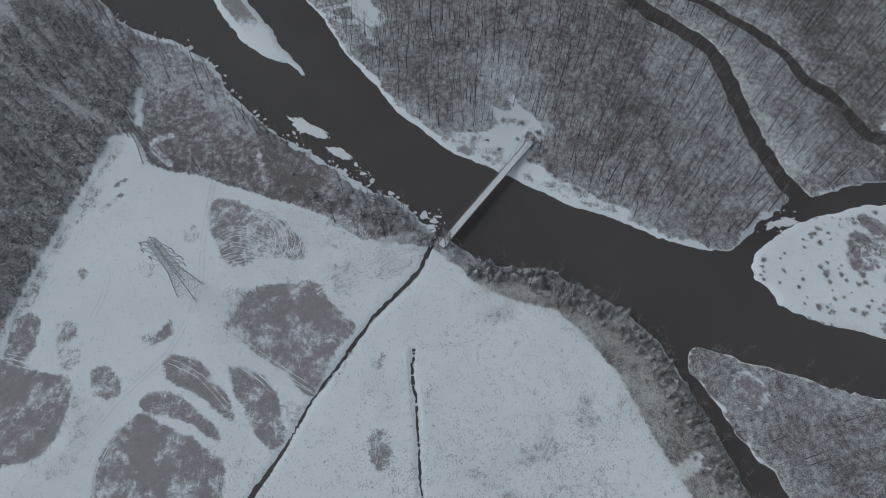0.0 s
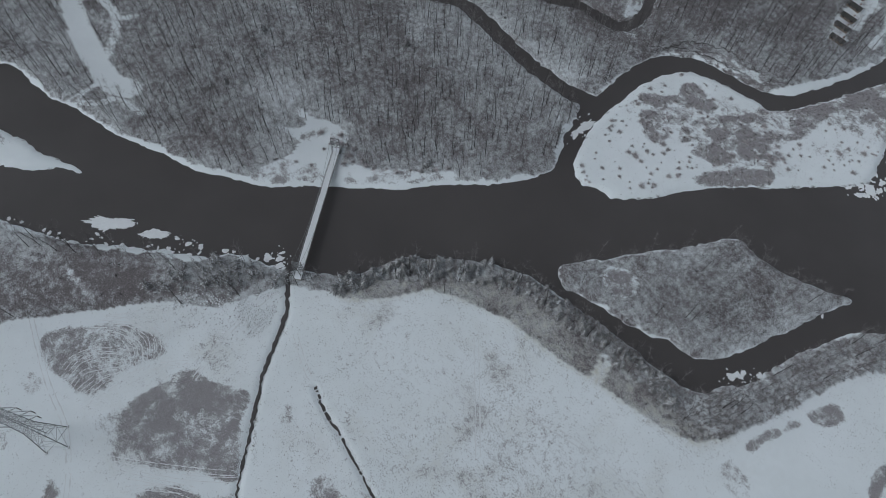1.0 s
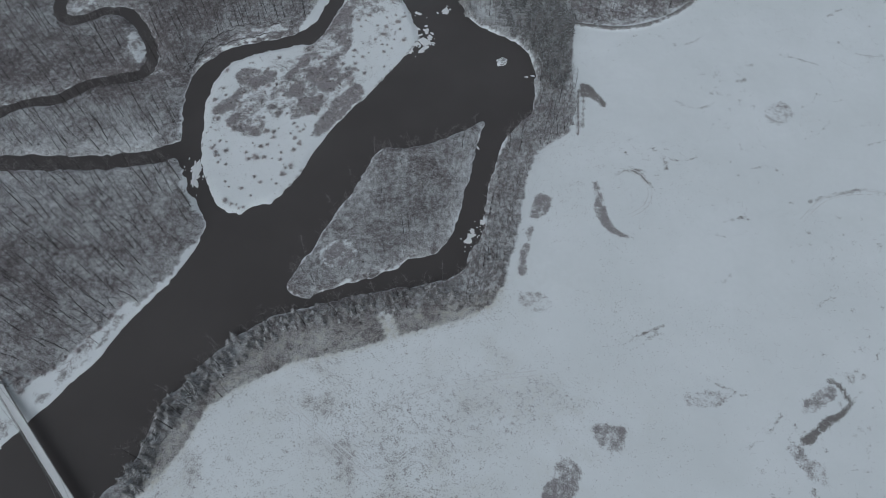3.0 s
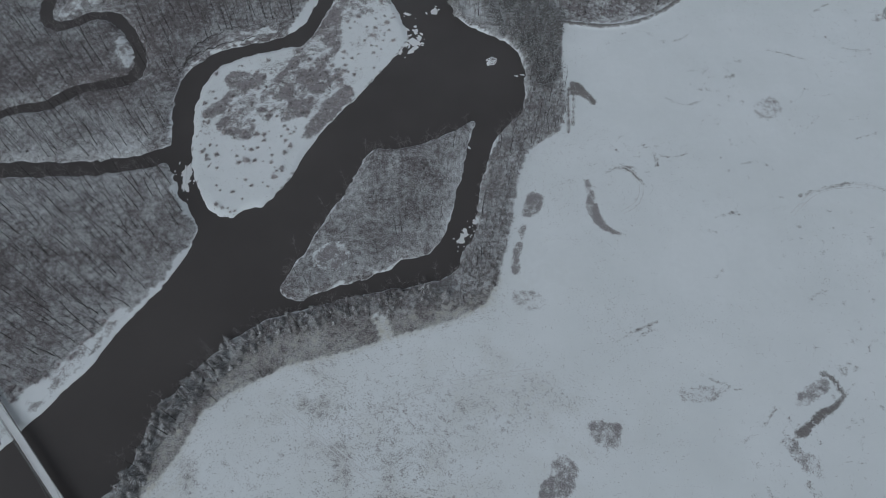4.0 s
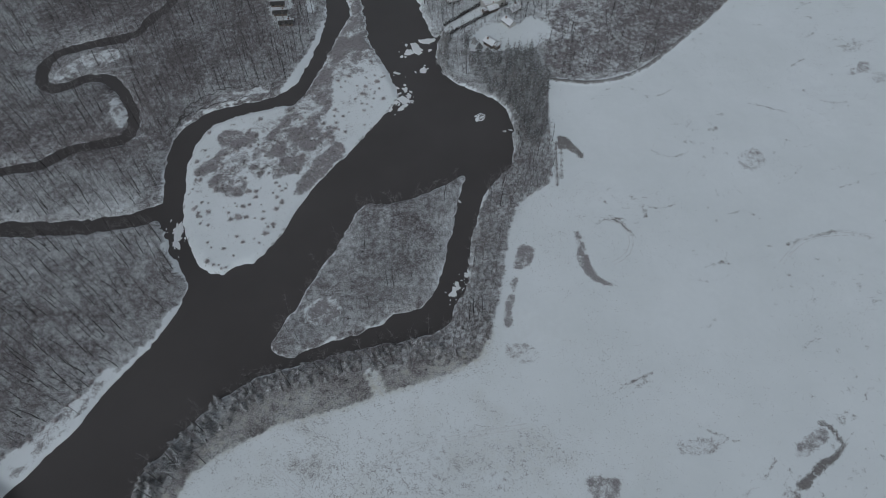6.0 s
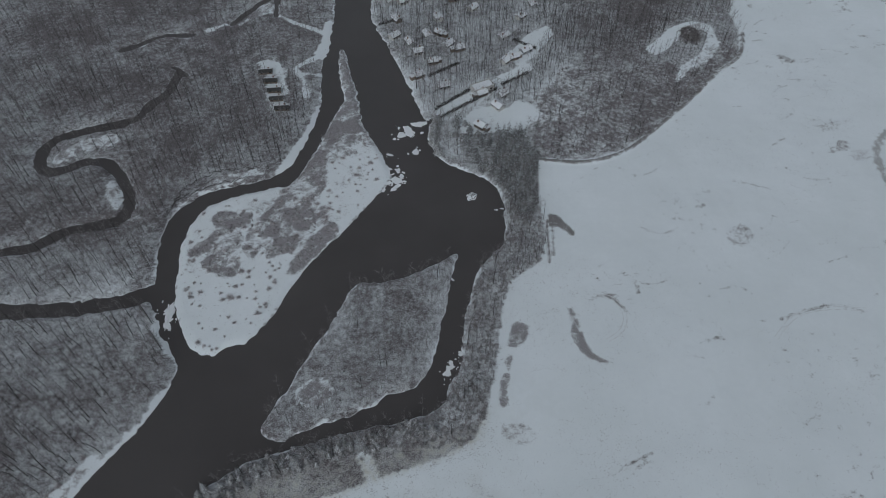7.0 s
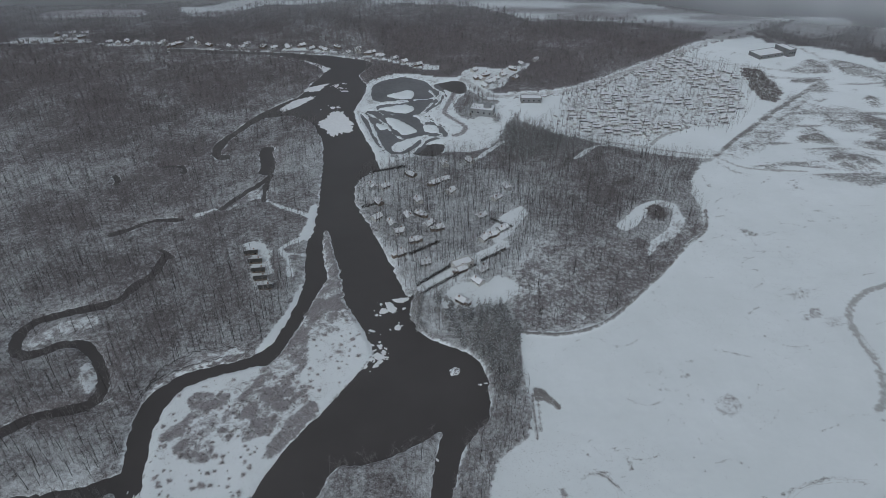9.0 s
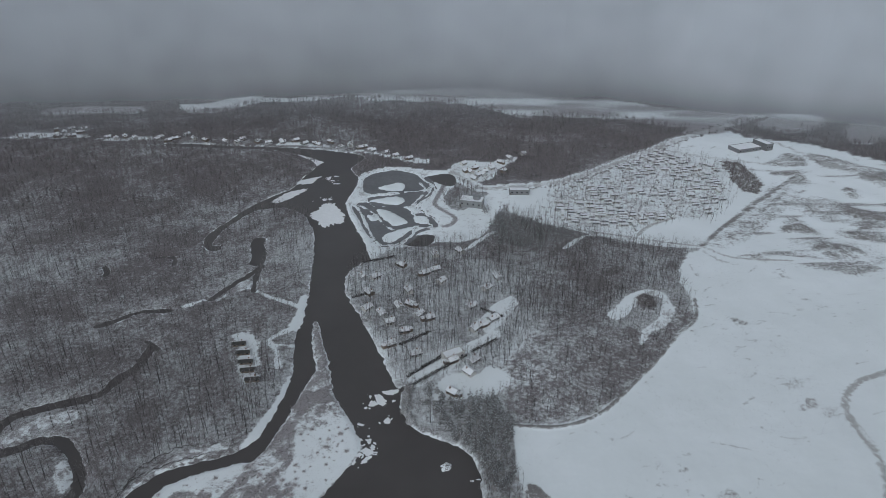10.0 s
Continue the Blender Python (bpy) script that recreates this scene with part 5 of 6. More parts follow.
        part("crossbeam", beam("crossbeam", (0, -half - 0.3, top), (0, half + 0.3, top), 0.22, STEEL), tower)
        for s in (-1, 1):
            for z0 in (-0.5, 2.0, 4.5, 7.0):
                w = s * (half + 0.55 - 0.25 * (z0 + 1.2) / top)
                part("side_brace", beam("side_brace", (-0.75, w, z0), (0.7, w, z0 + 2.4), 0.09, STEEL), tower)
    for x in (-1.85, length + 1.85):
        part("abutment", box("abutment", x - 1.8, x + 1.8, -1.5, 1.5, -1.6, 1.2, CONCRETE, 0.12), b, label="snow-topped concrete abutment")
    return b


CONCRETE = material("old_concrete", (0.30, 0.295, 0.28), 0.9, snow=0.75, bump=0.3)
footbridge((-130.1, 17.4), (-176.0, 57.9))


# ---------------------------------------------------------------- power line towers
def lattice_tower(x, y, turn, height, base, label):
    """Four splayed legs with zigzag bracing, a slim top and three pairs of arms."""
    t = new("transmission_tower")
    t.matrix_world = pose(x, y, ground_z(x, y), 0, 0, turn)
    tagged(t, label, "pylon", "pylons on the field")

    def half(z):
        u = z / height
        return base * (0.5 - 0.28 * u / 0.45) if u < 0.45 else base * (0.22 - 0.07 * (u - 0.45) / 0.55)

    levels = [0, 0.16, 0.30, 0.38, 0.45, 0.54, 0.63, 0.71, 0.79, 0.87, 0.94, 1.0]
    zs = [u * height for u in levels]
    corners = ((-1, -1), (1, -1), (1, 1), (-1, 1))
    for sx, sy in corners:
        z1 = 0.45 * height
        part("leg", beam("leg", (sx * half(0), sy * half(0), -0.3), (sx * half(z1), sy * half(z1), z1), 0.22, STEEL, 0.18), t)
        part("leg", beam("leg", (sx * half(z1), sy * half(z1), z1), (sx * half(height), sy * half(height), height), 0.17, STEEL, 0.11), t)
    for z0, z1 in zip(zs[:-1], zs[1:]):
        for k in range(4):
            (ax, ay), (bx, by) = corners[k], corners[(k + 1) % 4]
            part("brace", beam("brace", (ax * half(z0), ay * half(z0), z0), (bx * half(z1), by * half(z1), z1), 0.085, STEEL), t)
            part("brace", beam("brace", (bx * half(z0), by * half(z0), z0), (ax * half(z1), ay * half(z1), z1), 0.085, STEEL), t)
            part("brace", beam("brace", (ax * half(z1), ay * half(z1), z1), (bx * half(z1), by * half(z1), z1), 0.08, STEEL), t)
    for u, reach in ((0.64, 0.155), (0.77, 0.175), (0.90, 0.14)):
        z = u * height
        for s in (-1, 1):
            tip = (s * reach * height, 0, z + 0.3)
            for e in (-1, 1):
                part("arm", beam("arm", (s * half(z), e * half(z), z), tip, 0.12, STEEL), t)
                part("arm", beam("arm", (s * half(z + 1.6), e * half(z + 1.6), z + 1.6), tip, 0.1, STEEL), t)
            part("insulator", beam("insulator", tip, (tip[0], 0, z - 2.6), 0.24, INSULATOR), t, label="hanging insulator string")
    for sx, sy in corners:
        part("footing", box("footing", sx * half(0) - 0.5, sx * half(0) + 0.5, sy * half(0) - 0.5, sy * half(0) + 0.5, -0.5, 0.35, CONCRETE, 0.05), t)
    return t


INSULATOR = material("glazed_insulator", (0.12, 0.11, 0.11), 0.4)
lattice_tower(-114.4, -87.4, 75, 43, 7.6, "tall galvanised lattice pylon standing in open snow")
lattice_tower(-179.3, -110.6, 75, 27, 5.5, "smaller lattice pylon at the edge of the conifer wood")


# ---------------------------------------------------------------- buildings
SIDING = [material("pale_siding", (0.52, 0.51, 0.49), 0.8), material("brown_siding", (0.19, 0.155, 0.13), 0.85),
          material("grey_siding", (0.42, 0.425, 0.43), 0.8)]
ROOFSNOW = material("roof_snow", (0.74, 0.755, 0.78), 0.9, vary=0.07)
SHINGLE = material("dark_shingle", (0.07, 0.068, 0.066), 0.9)
BRICK = material("chimney_brick", (0.2, 0.12, 0.09), 0.9)
PANE = material("window_glass", (0.02, 0.022, 0.025), 0.08, vary=0.1)
DOORPAINT = material("door_paint", (0.12, 0.11, 0.1), 0.6)
METALWALL = material("metal_cladding", (0.27, 0.275, 0.28), 0.5, 0.3)


def gable_house(name, w, d, eave, ridge, wall_mat, label, category, group, wing=False, bare=False):
    """Walls to the gable, two thick roof slopes under snow, chimney, door and windows."""
    t = new(name)
    tagged(t, label, category, group)
    v = [(-w / 2, -d / 2, -0.4), (w / 2, -d / 2, -0.4), (w / 2, d / 2, -0.4), (-w / 2, d / 2, -0.4),
         (-w / 2, -d / 2, eave), (w / 2, -d / 2, eave), (w / 2, d / 2, eave), (-w / 2, d / 2, eave), (-w / 2, 0, ridge), (w / 2, 0, ridge)]
    f = [(0, 1, 5, 4), (2, 3, 7, 6), (1, 2, 6, 9, 5), (3, 0, 4, 8, 7), (3, 2, 1, 0)]
    part("wall", raw("wall", v, f, wall_mat), t)
    run, rise = d / 2, ridge - eave
    for s in (-1, 1):
        for nm, lift, thick, over, mat in (("roof", 0.02, 0.16, 0.5, SHINGLE), ("roof_snow", 0.2, 0.28, 0.42, ROOFSNOW)):
            if bare and s < 0 and nm == "roof_snow":
                continue
            ex, ey = w / 2 + over, run + over
            ez = eave - rise * over / run
            q = [(-ex, s * ey, ez + lift), (ex, s * ey, ez + lift), (ex, 0, ridge + lift), (-ex, 0, ridge + lift)]
            q += [(x, y, z + thick) for x, y, z in q]
            fs = [(0, 1, 2, 3), (7, 6, 5, 4), (0, 4, 5, 1), (1, 5, 6, 2), (2, 6, 7, 3), (3, 7, 4, 0)]
            part(nm, raw(nm, q, fs, mat), t)
    part("chimney", box("chimney", w * 0.18, w * 0.18 + 0.7, 0.5, 1.2, eave, ridge + 0.9, BRICK), t)
    part("door", box("door", -0.5, 0.5, -d / 2 - 0.06, -d / 2 + 0.02, -0.1, 2.0, DOORPAINT), t)
    for x in (-w * 0.32, w * 0.32):
        for s in (-1, 1):
            part("window", box("window", x - 0.6, x + 0.6, s * d / 2 - 0.05, s * d / 2 + 0.05, 0.9, 2.1, PANE), t)
    if wing:
        part("porch", box("porch", -w * 0.5 - 2.6, -w * 0.5, -d * 0.3, d * 0.3, -0.4, 2.4, wall_mat), t)
        part("porch_roof", box("porch_roof", -w * 0.5 - 2.9, -w * 0.5 + 0.02, -d * 0.34, d * 0.34, 2.42, 2.75, ROOFSNOW, 0.08), t, label="flat snow-laden porch roof")
    return t


def settle(first, places, seed, turns, jitter=12):
    rng = np.random.default_rng(seed)
    for i, (x, y) in enumerate(places):
        m = pose(x, y, ground_z(x, y), 0, 0, turns[i % len(turns)] + rng.uniform(-jitter, jitter))
        if i == 0:
            first.matrix_basis = m
        else:
            copy_thing(first, m)


HOUSE_KINDS = (("pale sided house under a snowy gable roof", SIDING[0], 6.6, 5.0, 2.3, 3.8, False),
               ("brown timber house with snowy roof and porch", SIDING[1], 6.2, 4.8, 2.3, 3.7, True),
               ("grey house with a snow-laden gable roof", SIDING[2], 7.4, 4.8, 2.3, 3.6, False))
for k, (label, mat, w, d, e, r, wing) in enumerate(HOUSE_KINDS):
    settle(gable_house("house", w, d, e, r, mat, label, "house", "houses among the trees", wing), HOUSES[k::3] + FAR_HOUSES[k::3], k, (35, 128, 40, 305, 215), 20)
settle(gable_house("cabin", 7.6, 3.4, 1.9, 2.6, SIDING[1], "low cabin with a half snow-covered dark roof", "cabin", "cabins in a row", False, True), CABINS, 9, (8,), 3)


def flat_building(name, w, d, hgt, mat, label, category, place, turn, tank=False):
    t = new(name)
    t.matrix_world = pose(*place, ground_z(*place), 0, 0, turn)
    tagged(t, label, category)
    part("wall", box("wall", -w / 2, w / 2, -d / 2, d / 2, -0.5, hgt, mat), t)
    part("roof_snow", box("roof_snow", -w / 2 + 0.35, w / 2 - 0.35, -d / 2 + 0.35, d / 2 - 0.35, hgt + 0.01, hgt + 0.25, ROOFSNOW, 0.06), t)
    for s in (-1, 1):
        part("parapet", box("parapet", -w / 2 - 0.05, w / 2 + 0.05, s * d / 2 - 0.2, s * d / 2 + 0.2, hgt - 0.1, hgt + 0.5, mat), t)
        part("parapet", box("parapet", s * w / 2 - 0.2, s * w / 2 + 0.2, -d / 2 + 0.21, d / 2 - 0.21, hgt - 0.1, hgt + 0.5, mat), t)
    n = max(3, int(w / 4.5))
    for i in range(n):
        x = -w / 2 + (i + 0.5) * w / n
        part("window", box("window", x - 0.7, x + 0.7, -d / 2 - 0.05, -d / 2 + 0.05, hgt * 0.42, hgt * 0.66, PANE), t)
    part("door", box("door", -w / 2 + 0.5, -w / 2 + 1.7, -d / 2 - 0.07, -d / 2 + 0.03, -0.1, 2.2, DOORPAINT), t)
    if tank:
        bm = bmesh.new()
        bmesh.ops.create_cone(bm, cap_ends=True, segments=20, radius1=3.6, radius2=3.6, depth=3.0, matrix=Matrix.Translation((w * 0.2, 1.0, hgt + 1.7)))
        me = bpy.data.meshes.new("tank")
        bm.to_mesh(me)
        bm.free()
        part("tank", me, t, METALWALL, "round roof tank capped with snow")
    return t


DARKWALL = material("dark_cladding", (0.2, 0.2, 0.205), 0.7)
flat_building("plant_building", 21, 13, 6.0, METALWALL, "grey treatment plant hall with a round roof tank", "building", (29, 568), -14, True)
flat_building("long_shed", 19, 8, 4.5, DARKWALL, "long dark flat-roofed shed beside the road", "building", (75.5, 596), 0)
flat_building("warehouse", 33, 17, 4.0, DARKWALL, "long dark flat-roofed warehouse in snow", "building", (347, 731), 22)
flat_building("warehouse", 10, 21, 7.5, DARKWALL, "taller dark warehouse block with a snowy roof", "building", (370, 738), 22)
flat_building("long_house", 13, 6.5, 4.0, SIDING[0], "low white flat-roofed house beside dark twig rows", "house", (8.5, 335), 31)


def hedge(a, b, seed, height=2.0):
    """A low dark row of dense twigs from a to b."""
    rng = np.random.default_rng(seed)
    a, b = np.array(a, float), np.array(b, float)
    n = int(np.linalg.norm(b - a) * 34)
    u = rng.random((n, 1))
    side = np.array([-(b - a)[1], (b - a)[0]]) / np.linalg.norm(b - a)
    base = a + (b - a) * u + side * rng.uniform(-1.0, 1.0, (n, 1))
    s = np.concatenate([base, rng.uniform(-0.1, height * 0.7, (n, 1))], 1)
    e = s + rng.normal(0, 0.45, (n, 3)) + (0, 0, 0.45)
    e[:, 2] = np.clip(e[:, 2], 0.05, height)
    v, f = blades(rng, s, e, 0.16)
    tagged(new("hedge", mesh_of("hedge", v, f, TWIGS)), "low dark row of dense twigs along a snowy street", "hedge", "hedges by the houses")


TWIGS = material("dark_twigs", (0.06, 0.055, 0.052), 0.95, vary=0.35)
for i, (a, b) in enumerate((((-19, 315), (4, 338)), ((-16, 307), (17, 337)), ((20, 340), (37, 354)), ((-25, 347), (-6, 362)), ((28, 390), (43, 380)),
                            ((-62, 403), (-48, 410)), ((-60, 454), (-35, 465)))):
    hedge(a, b, i)


# ---------------------------------------------------------------- the trailer park
def trailer(w, d, mat, label):
    t = new("trailer_home")
    tagged(t, label, "trailer", "rows of trailer homes")
    part("body", box("body", -w / 2, w / 2, -d / 2, d / 2, 0.25, 1.95, mat, 0.08), t)
    part("roof_snow", box("roof_snow", -w / 2 - 0.12, w / 2 + 0.12, -d / 2 - 0.12, d / 2 + 0.12, 1.96, 2.36, ROOFSNOW, 0.1), t)
    part("skirt", box("skirt", -w / 2 + 0.1, w / 2 - 0.1, -d / 2 + 0.1, d / 2 - 0.1, -0.3, 0.24, SIDING[2]), t)
    part("window", box("window", -w * 0.36, -w * 0.14, -d / 2 - 0.03, -d / 2 + 0.03, 0.95, 1.7, PANE), t)
    part("window", box("window", w * 0.14, w * 0.36, -d / 2 - 0.03, -d / 2 + 0.03, 0.95, 1.7, PANE), t)
    part("door", box("door", -0.45, 0.45, -d / 2 - 0.04, -d / 2 + 0.02, 0.3, 1.9, DOORPAINT), t)
    return t


def in_outline(points, x, y):
    c, q = False, list(points) + [points[0]]
    for (x0, y0), (x1, y1) in zip(q[:-1], q[1:]):
        if (y0 > y) != (y1 > y) and x < x0 + (y - y0) * (x1 - x0) / (y1 - y0):
            c = not c
    return c


models = [trailer(7.8, 2.7, SIDING[0], "pale trailer home under a flat layer of snow"), trailer(6.4, 2.5, SIDING[2], "grey trailer home under a flat layer of snow"),
          trailer(7.0, 2.6, SIDING[2], "weathered trailer home under a flat layer of snow")]
rng = np.random.default_rng(77)
spots = []
for col in range(24):
    for yy in np.arange(505, 740, 5.4):
        bulge = 1.15 * col * (1 - ((yy - 610) / 95) ** 2)
        x, y = 92 + 8.2 * col + bulge + rng.uniform(-1.6, 1.6), yy + rng.uniform(-1.4, 1.4) + 3.1 * (col % 2)
        if in_outline(PARK, x, y) and rng.random() < 0.66 and not (col % 6 == 3 and y > 560) and rough(np.array([x]), np.array([y]), 26, 59, 2)[0] > -0.1 and len(spots) < 299:
            spots.append((x, y, 4 + 0.9 * (col - 8) * (610 - y) / 30))
for i, (x, y, a) in enumerate(spots):
    k = int(rng.integers(0, 3)) if i > 2 else i
    m = pose(x, y, ground_z(x, y), 0, 0, a + rng.uniform(-9, 9) + (90 if rng.random() < 0.08 else 0))
    if i < 3:
        models[i].matrix_basis = m
    else:
        copy_thing(models[k], m)

# ---------------------------------------------------------------- single trees, shrubs, stones and ice
def spruce(seed, height, spread, tiers, label):
    t = new("spruce_tree")
    tagged(t, label, "tree", "spruces by the river")
    v, f = conifer(seed, tiers, 9, height, spread)
    part("crown", mesh_of("crown", v, f, NEEDLES), t, label="snow-dusted drooping needle crown")
    v, f = tube([(0, 0, -0.3), (0, 0, height * 0.5), (0, 0, height * 0.97)], (0.2, 0.12, 0.02), 6)
    part("trunk", mesh_of("trunk", v, f, TRUNK), t)
    return t


FIRST_SPRUCES = [spruce(90, 6.2, 3.0, 9, "frosted spruce leaning over the river bank"), spruce(91, 4.2, 2.5, 7, "small snow-dusted spruce on the river bank"),
                 spruce(92, 7.4, 2.8, 11, "tall snow-dusted spruce above the river bank")]
rng = np.random.default_rng(5)
bank = curve_through(SOUTH_BANK, False, 12)
bank = bank[(bank[:, 0] < -14) & (bank[:, 0] > -122) & (bank[:, 1] > 24)]
spots = []
for q in bank[:: 2]:
    for _ in range(4):
        x, y = q + rng.normal(0, 1.0, 2) + np.array([0.62, -0.78]) * rng.uniform(1.0, 9.5)
        if at_places(land, np.array([x]), np.array([y]))[0] > 0.9 and all(math.dist((x, y), s) > 1.9 for s in spots):
            spots.append((x, y))
spots += [(-262, 60), (-248, 52), (-236, 38), (-240, 31), (-150, 90), (-190, 120), (-28, 168), (-218, 118), (-8, 292), (-2, 288), (24, 566), (38, 560), (44, 556), (40, 552)]
spots += [(-6, 292), (-1, 302), (-6, 466), (-27, 404), (-47, 377), (-29, 368), (-58, 432), (-38, 449), (-24, 395), (2, 297), (6, 293), (-60, 451), (27, 361), (85, 444)]
for i, (x, y) in enumerate(spots):
    m = pose(x, y, ground_z(x, y) - 0.1, rng.normal(0, 8), rng.normal(0, 8), rng.uniform(0, 360))
    m = m @ Matrix.Scale(rng.uniform(0.42, 0.75) if -92 < x < -10 and y < 130 else rng.uniform(0.75, 1.15), 4)
    made = FIRST_SPRUCES[i] if i < 3 else copy_thing(FIRST_SPRUCES[int(rng.integers(0, 3))], m)
    made.matrix_basis = m

# shrubs on the snow bar and along the banks
SHRUBWOOD = material("shrub_twigs", (0.52, 0.49, 0.5), 0.95, vary=0.35)
SHRUBS = [shrub(s, 130, 1.35, 0.055) for s in range(4)]
FIRST_SHRUBS = [tagged(new("shrub", mesh_of("shrub", v, f, SHRUBWOOD)), "low dark leafless shrub poking out of the snow", "shrub", "shrubs on the snow") for v, f in SHRUBS]
placed = 0
for n in range(2600):
    x, y = rng.uniform(-140, -38), rng.uniform(142, 290)
    inner = at_places(bar, np.array([x]), np.array([y]))[0]
    if inner > 2.5 and placed < 280 and rng.random() < 0.45 + 0.4 * rough(np.array([x]), np.array([y]), 14, 91)[0]:
        m = pose(x, y, ground_z(x, y) - 0.05, 0, 0, rng.uniform(0, 360)) @ Matrix.Scale(rng.choice((0.45, 0.7, 0.95, 1.3)) * rng.uniform(0.8, 1.2), 4)
        if placed < 4:
            FIRST_SHRUBS[placed].matrix_basis = m
        else:
            made = copy_thing(FIRST_SHRUBS[placed % 4], m)
            made.matrix_basis = m
        placed += 1
for x, y in ((-179, 62), (-181, 54), (-172, 62), (-169, 58), (-184, 60), (-160, 68), (-157, 73), (-153, 76), (-151, 82), (-148, 86), (-145, 92), (-176, 45), (-181, 40), (-187, 33), (-143, 97), (-163, 66), (-190, 57), (-178, 64), (-182, 58), (-174, 66), (-171, 63), (-180, 61), (-168, 62), (-184, 64), (-166, 66)):
    m = pose(x, y, ground_z(x, y), 0, 0, rng.uniform(0, 360)) @ Matrix.Scale(rng.uniform(0.9, 2.0), 4)
    made = copy_thing(FIRST_SHRUBS[int(rng.integers(0, 4))], m)
    made.matrix_basis = m

BRUSH = material("dry_brush", (0.34, 0.316, 0.32), 0.95, vary=0.35)
SCRUBWOOD = material("dark_brush", (0.25, 0.231, 0.231), 0.95, vary=0.4)
# brush that stands in the scrub, too dense to count
x, y, r, s = scattered(-330, 230, -180, 420, 1.9, 23)
want = at_places(scrub, x, y)
keep = seen(x, y) & (want > 0.4) & (r < (want - 0.3) * 0.9)
planted("brushwood", [shrub(30 + k, 14, 0.5) for k in range(4)], x[keep], y[keep], s[keep], BRUSH, "knee-high brown brush standing through snow", "brush", 23)
x, y, r, s = scattered(-150, -30, 150, 380, 1.6, 22)
want = at_places(bar_brush, x, y)
keep = (want > 0.35) & (r < want * 0.75)
planted("brushwood", [shrub(35 + k, 26, 0.85, 0.06) for k in range(4)], x[keep], y[keep], s[keep], SCRUBWOOD, "grey-brown willow brush on the snowy river bar", "brush", 22)
x, y, r, s = scattered(-330, 60, -160, 330, 3.0, 24)
keep = seen(x, y) & at_places(wood, x, y) & (r < 0.13)
planted("undergrowth", [shrub(50 + k, 12, 1.2) for k in range(4)], x[keep], y[keep], s[keep], BARK, "thin grey undergrowth in the wood", "brush", 24)

x, y, r, s = scattered(-125, 20, 20, 135, 1.7, 26)
keep = (at_places(field, x, y) < -1) & (at_places(belt, x, y) < 1.5) & (at_places(land, x, y) > 0.6) & (x - 1.05 * y > -168) & (r < 0.75)
planted("bank_thicket", [shrub(70 + k, 40, 1.4, 0.06) for k in range(4)], x[keep], y[keep], s[keep], BRUSH, "frosted bare thicket between the bank spruces", "brush", 26)

x, y, r, s = scattered(-20, 48, 108, 280, 2.0, 29)
keep = at_places(wood, x, y) & (x > -14) & (at_places(isle, x, y) < -2) & (x > 0.2 * y - 45) & (r < 0.75)
planted("bank_thicket", [shrub(75 + k, 44, 1.7, 0.065) for k in range(4)], x[keep], y[keep], s[keep], BRUSH, "dense brown thicket between channel and field", "brush", 29)
x, y, r, s = scattered(30, 190, 260, 440, 2.3, 27)
keep = (at_places(brown, x, y) > -3) & (at_places(field, x, y) < 0) & (at_places(open_land, x, y) < 0) & (r < 0.5)
planted("shrubland", [shrub(80 + k, 20, 1.7) for k in range(4)], x[keep], y[keep], s[keep], SCRUBWOOD, "dark bare shrubland in thin snow", "brush", 27)
x, y, r, s = scattered(20, 350, 480, 740, 4.6, 28)
lot = depth_in(PARK, 12, False)
keep = (at_places(lot, x, y) > -10) & (r < np.clip(0.75 - (x - 120) / 260, 0.22, 0.75))
lot = np.maximum(lot, depth_in(((59, 526), (83, 560), (120, 594), (160, 631), (140, 525), (112, 516), (72, 511)), 12) - 10)
keep = keep | (at_places(lot, x, y) > -10) & (r < 0.55)
clump = depth_in(((304, 690), (320, 685), (324, 650), (320, 622), (308, 602), (297, 604), (299, 640)), 12, False)
planted("yard_trees", FAR_TREES, x[keep], y[keep], s[keep] * 0.75, SKIN, "bare yard trees between the trailer homes", "trees", 28)
x, y, r, s = scattered(285, 335, 590, 700, 2.3, 45)
keep = (at_places(clump, x, y) > -1) & (r < 0.8)
planted("park_thicket", FAR_TREES, x[keep], y[keep], s[keep] * 0.42, SKIN, "dense low bare trees beside the trailer park", "trees", 45)
PARK_BRUSH = [shrub(84 + k, 26, 2.4, 0.16) for k in range(4)]
planted("park_brush", PARK_BRUSH, x[keep], y[keep], s[keep] * 1.2, SCRUBWOOD, "dark brush under the trees beside the trailer park", "brush", 46)
x, y, r, s = scattered(60, 400, 600, 860, 2.2, 44)
d = at_places(near_line(curve_through(ROADS[0][1], False), 20), x, y)
keep = (d > 5.5) & (d < 9.0) & (r < 0.75)
planted("roadside_brush", PARK_BRUSH, x[keep], y[keep], s[keep] * 0.8, SCRUBWOOD, "dark bare brush along the road by the trailer park", "brush", 44)
x, y, r, s = scattered(90, 310, 500, 745, 3.6, 47)
keep = (at_places(lot, x, y) > -6) & (r < np.clip(0.3 - (x - 120) / 600, 0.08, 0.3))
planted("yard_brush", PARK_BRUSH, x[keep], y[keep], s[keep], SCRUBWOOD, "dark bare bushes between the trailer homes", "brush", 47)

rng = np.random.default_rng(41)
a, q = rng.uniform(0, 6.283, 130), 7.0 * np.sqrt(rng.random(130))
x, y = 146 + q * np.cos(a), 402 + 1.25 * q * np.sin(a)
planted("round_thicket", [shrub(85 + k, 40, 1.9, 0.07) for k in range(3)], x, y, rng.uniform(0.8, 1.2, 130), SCRUBWOOD, "round dark thicket in a snowy meadow", "brush", 41)

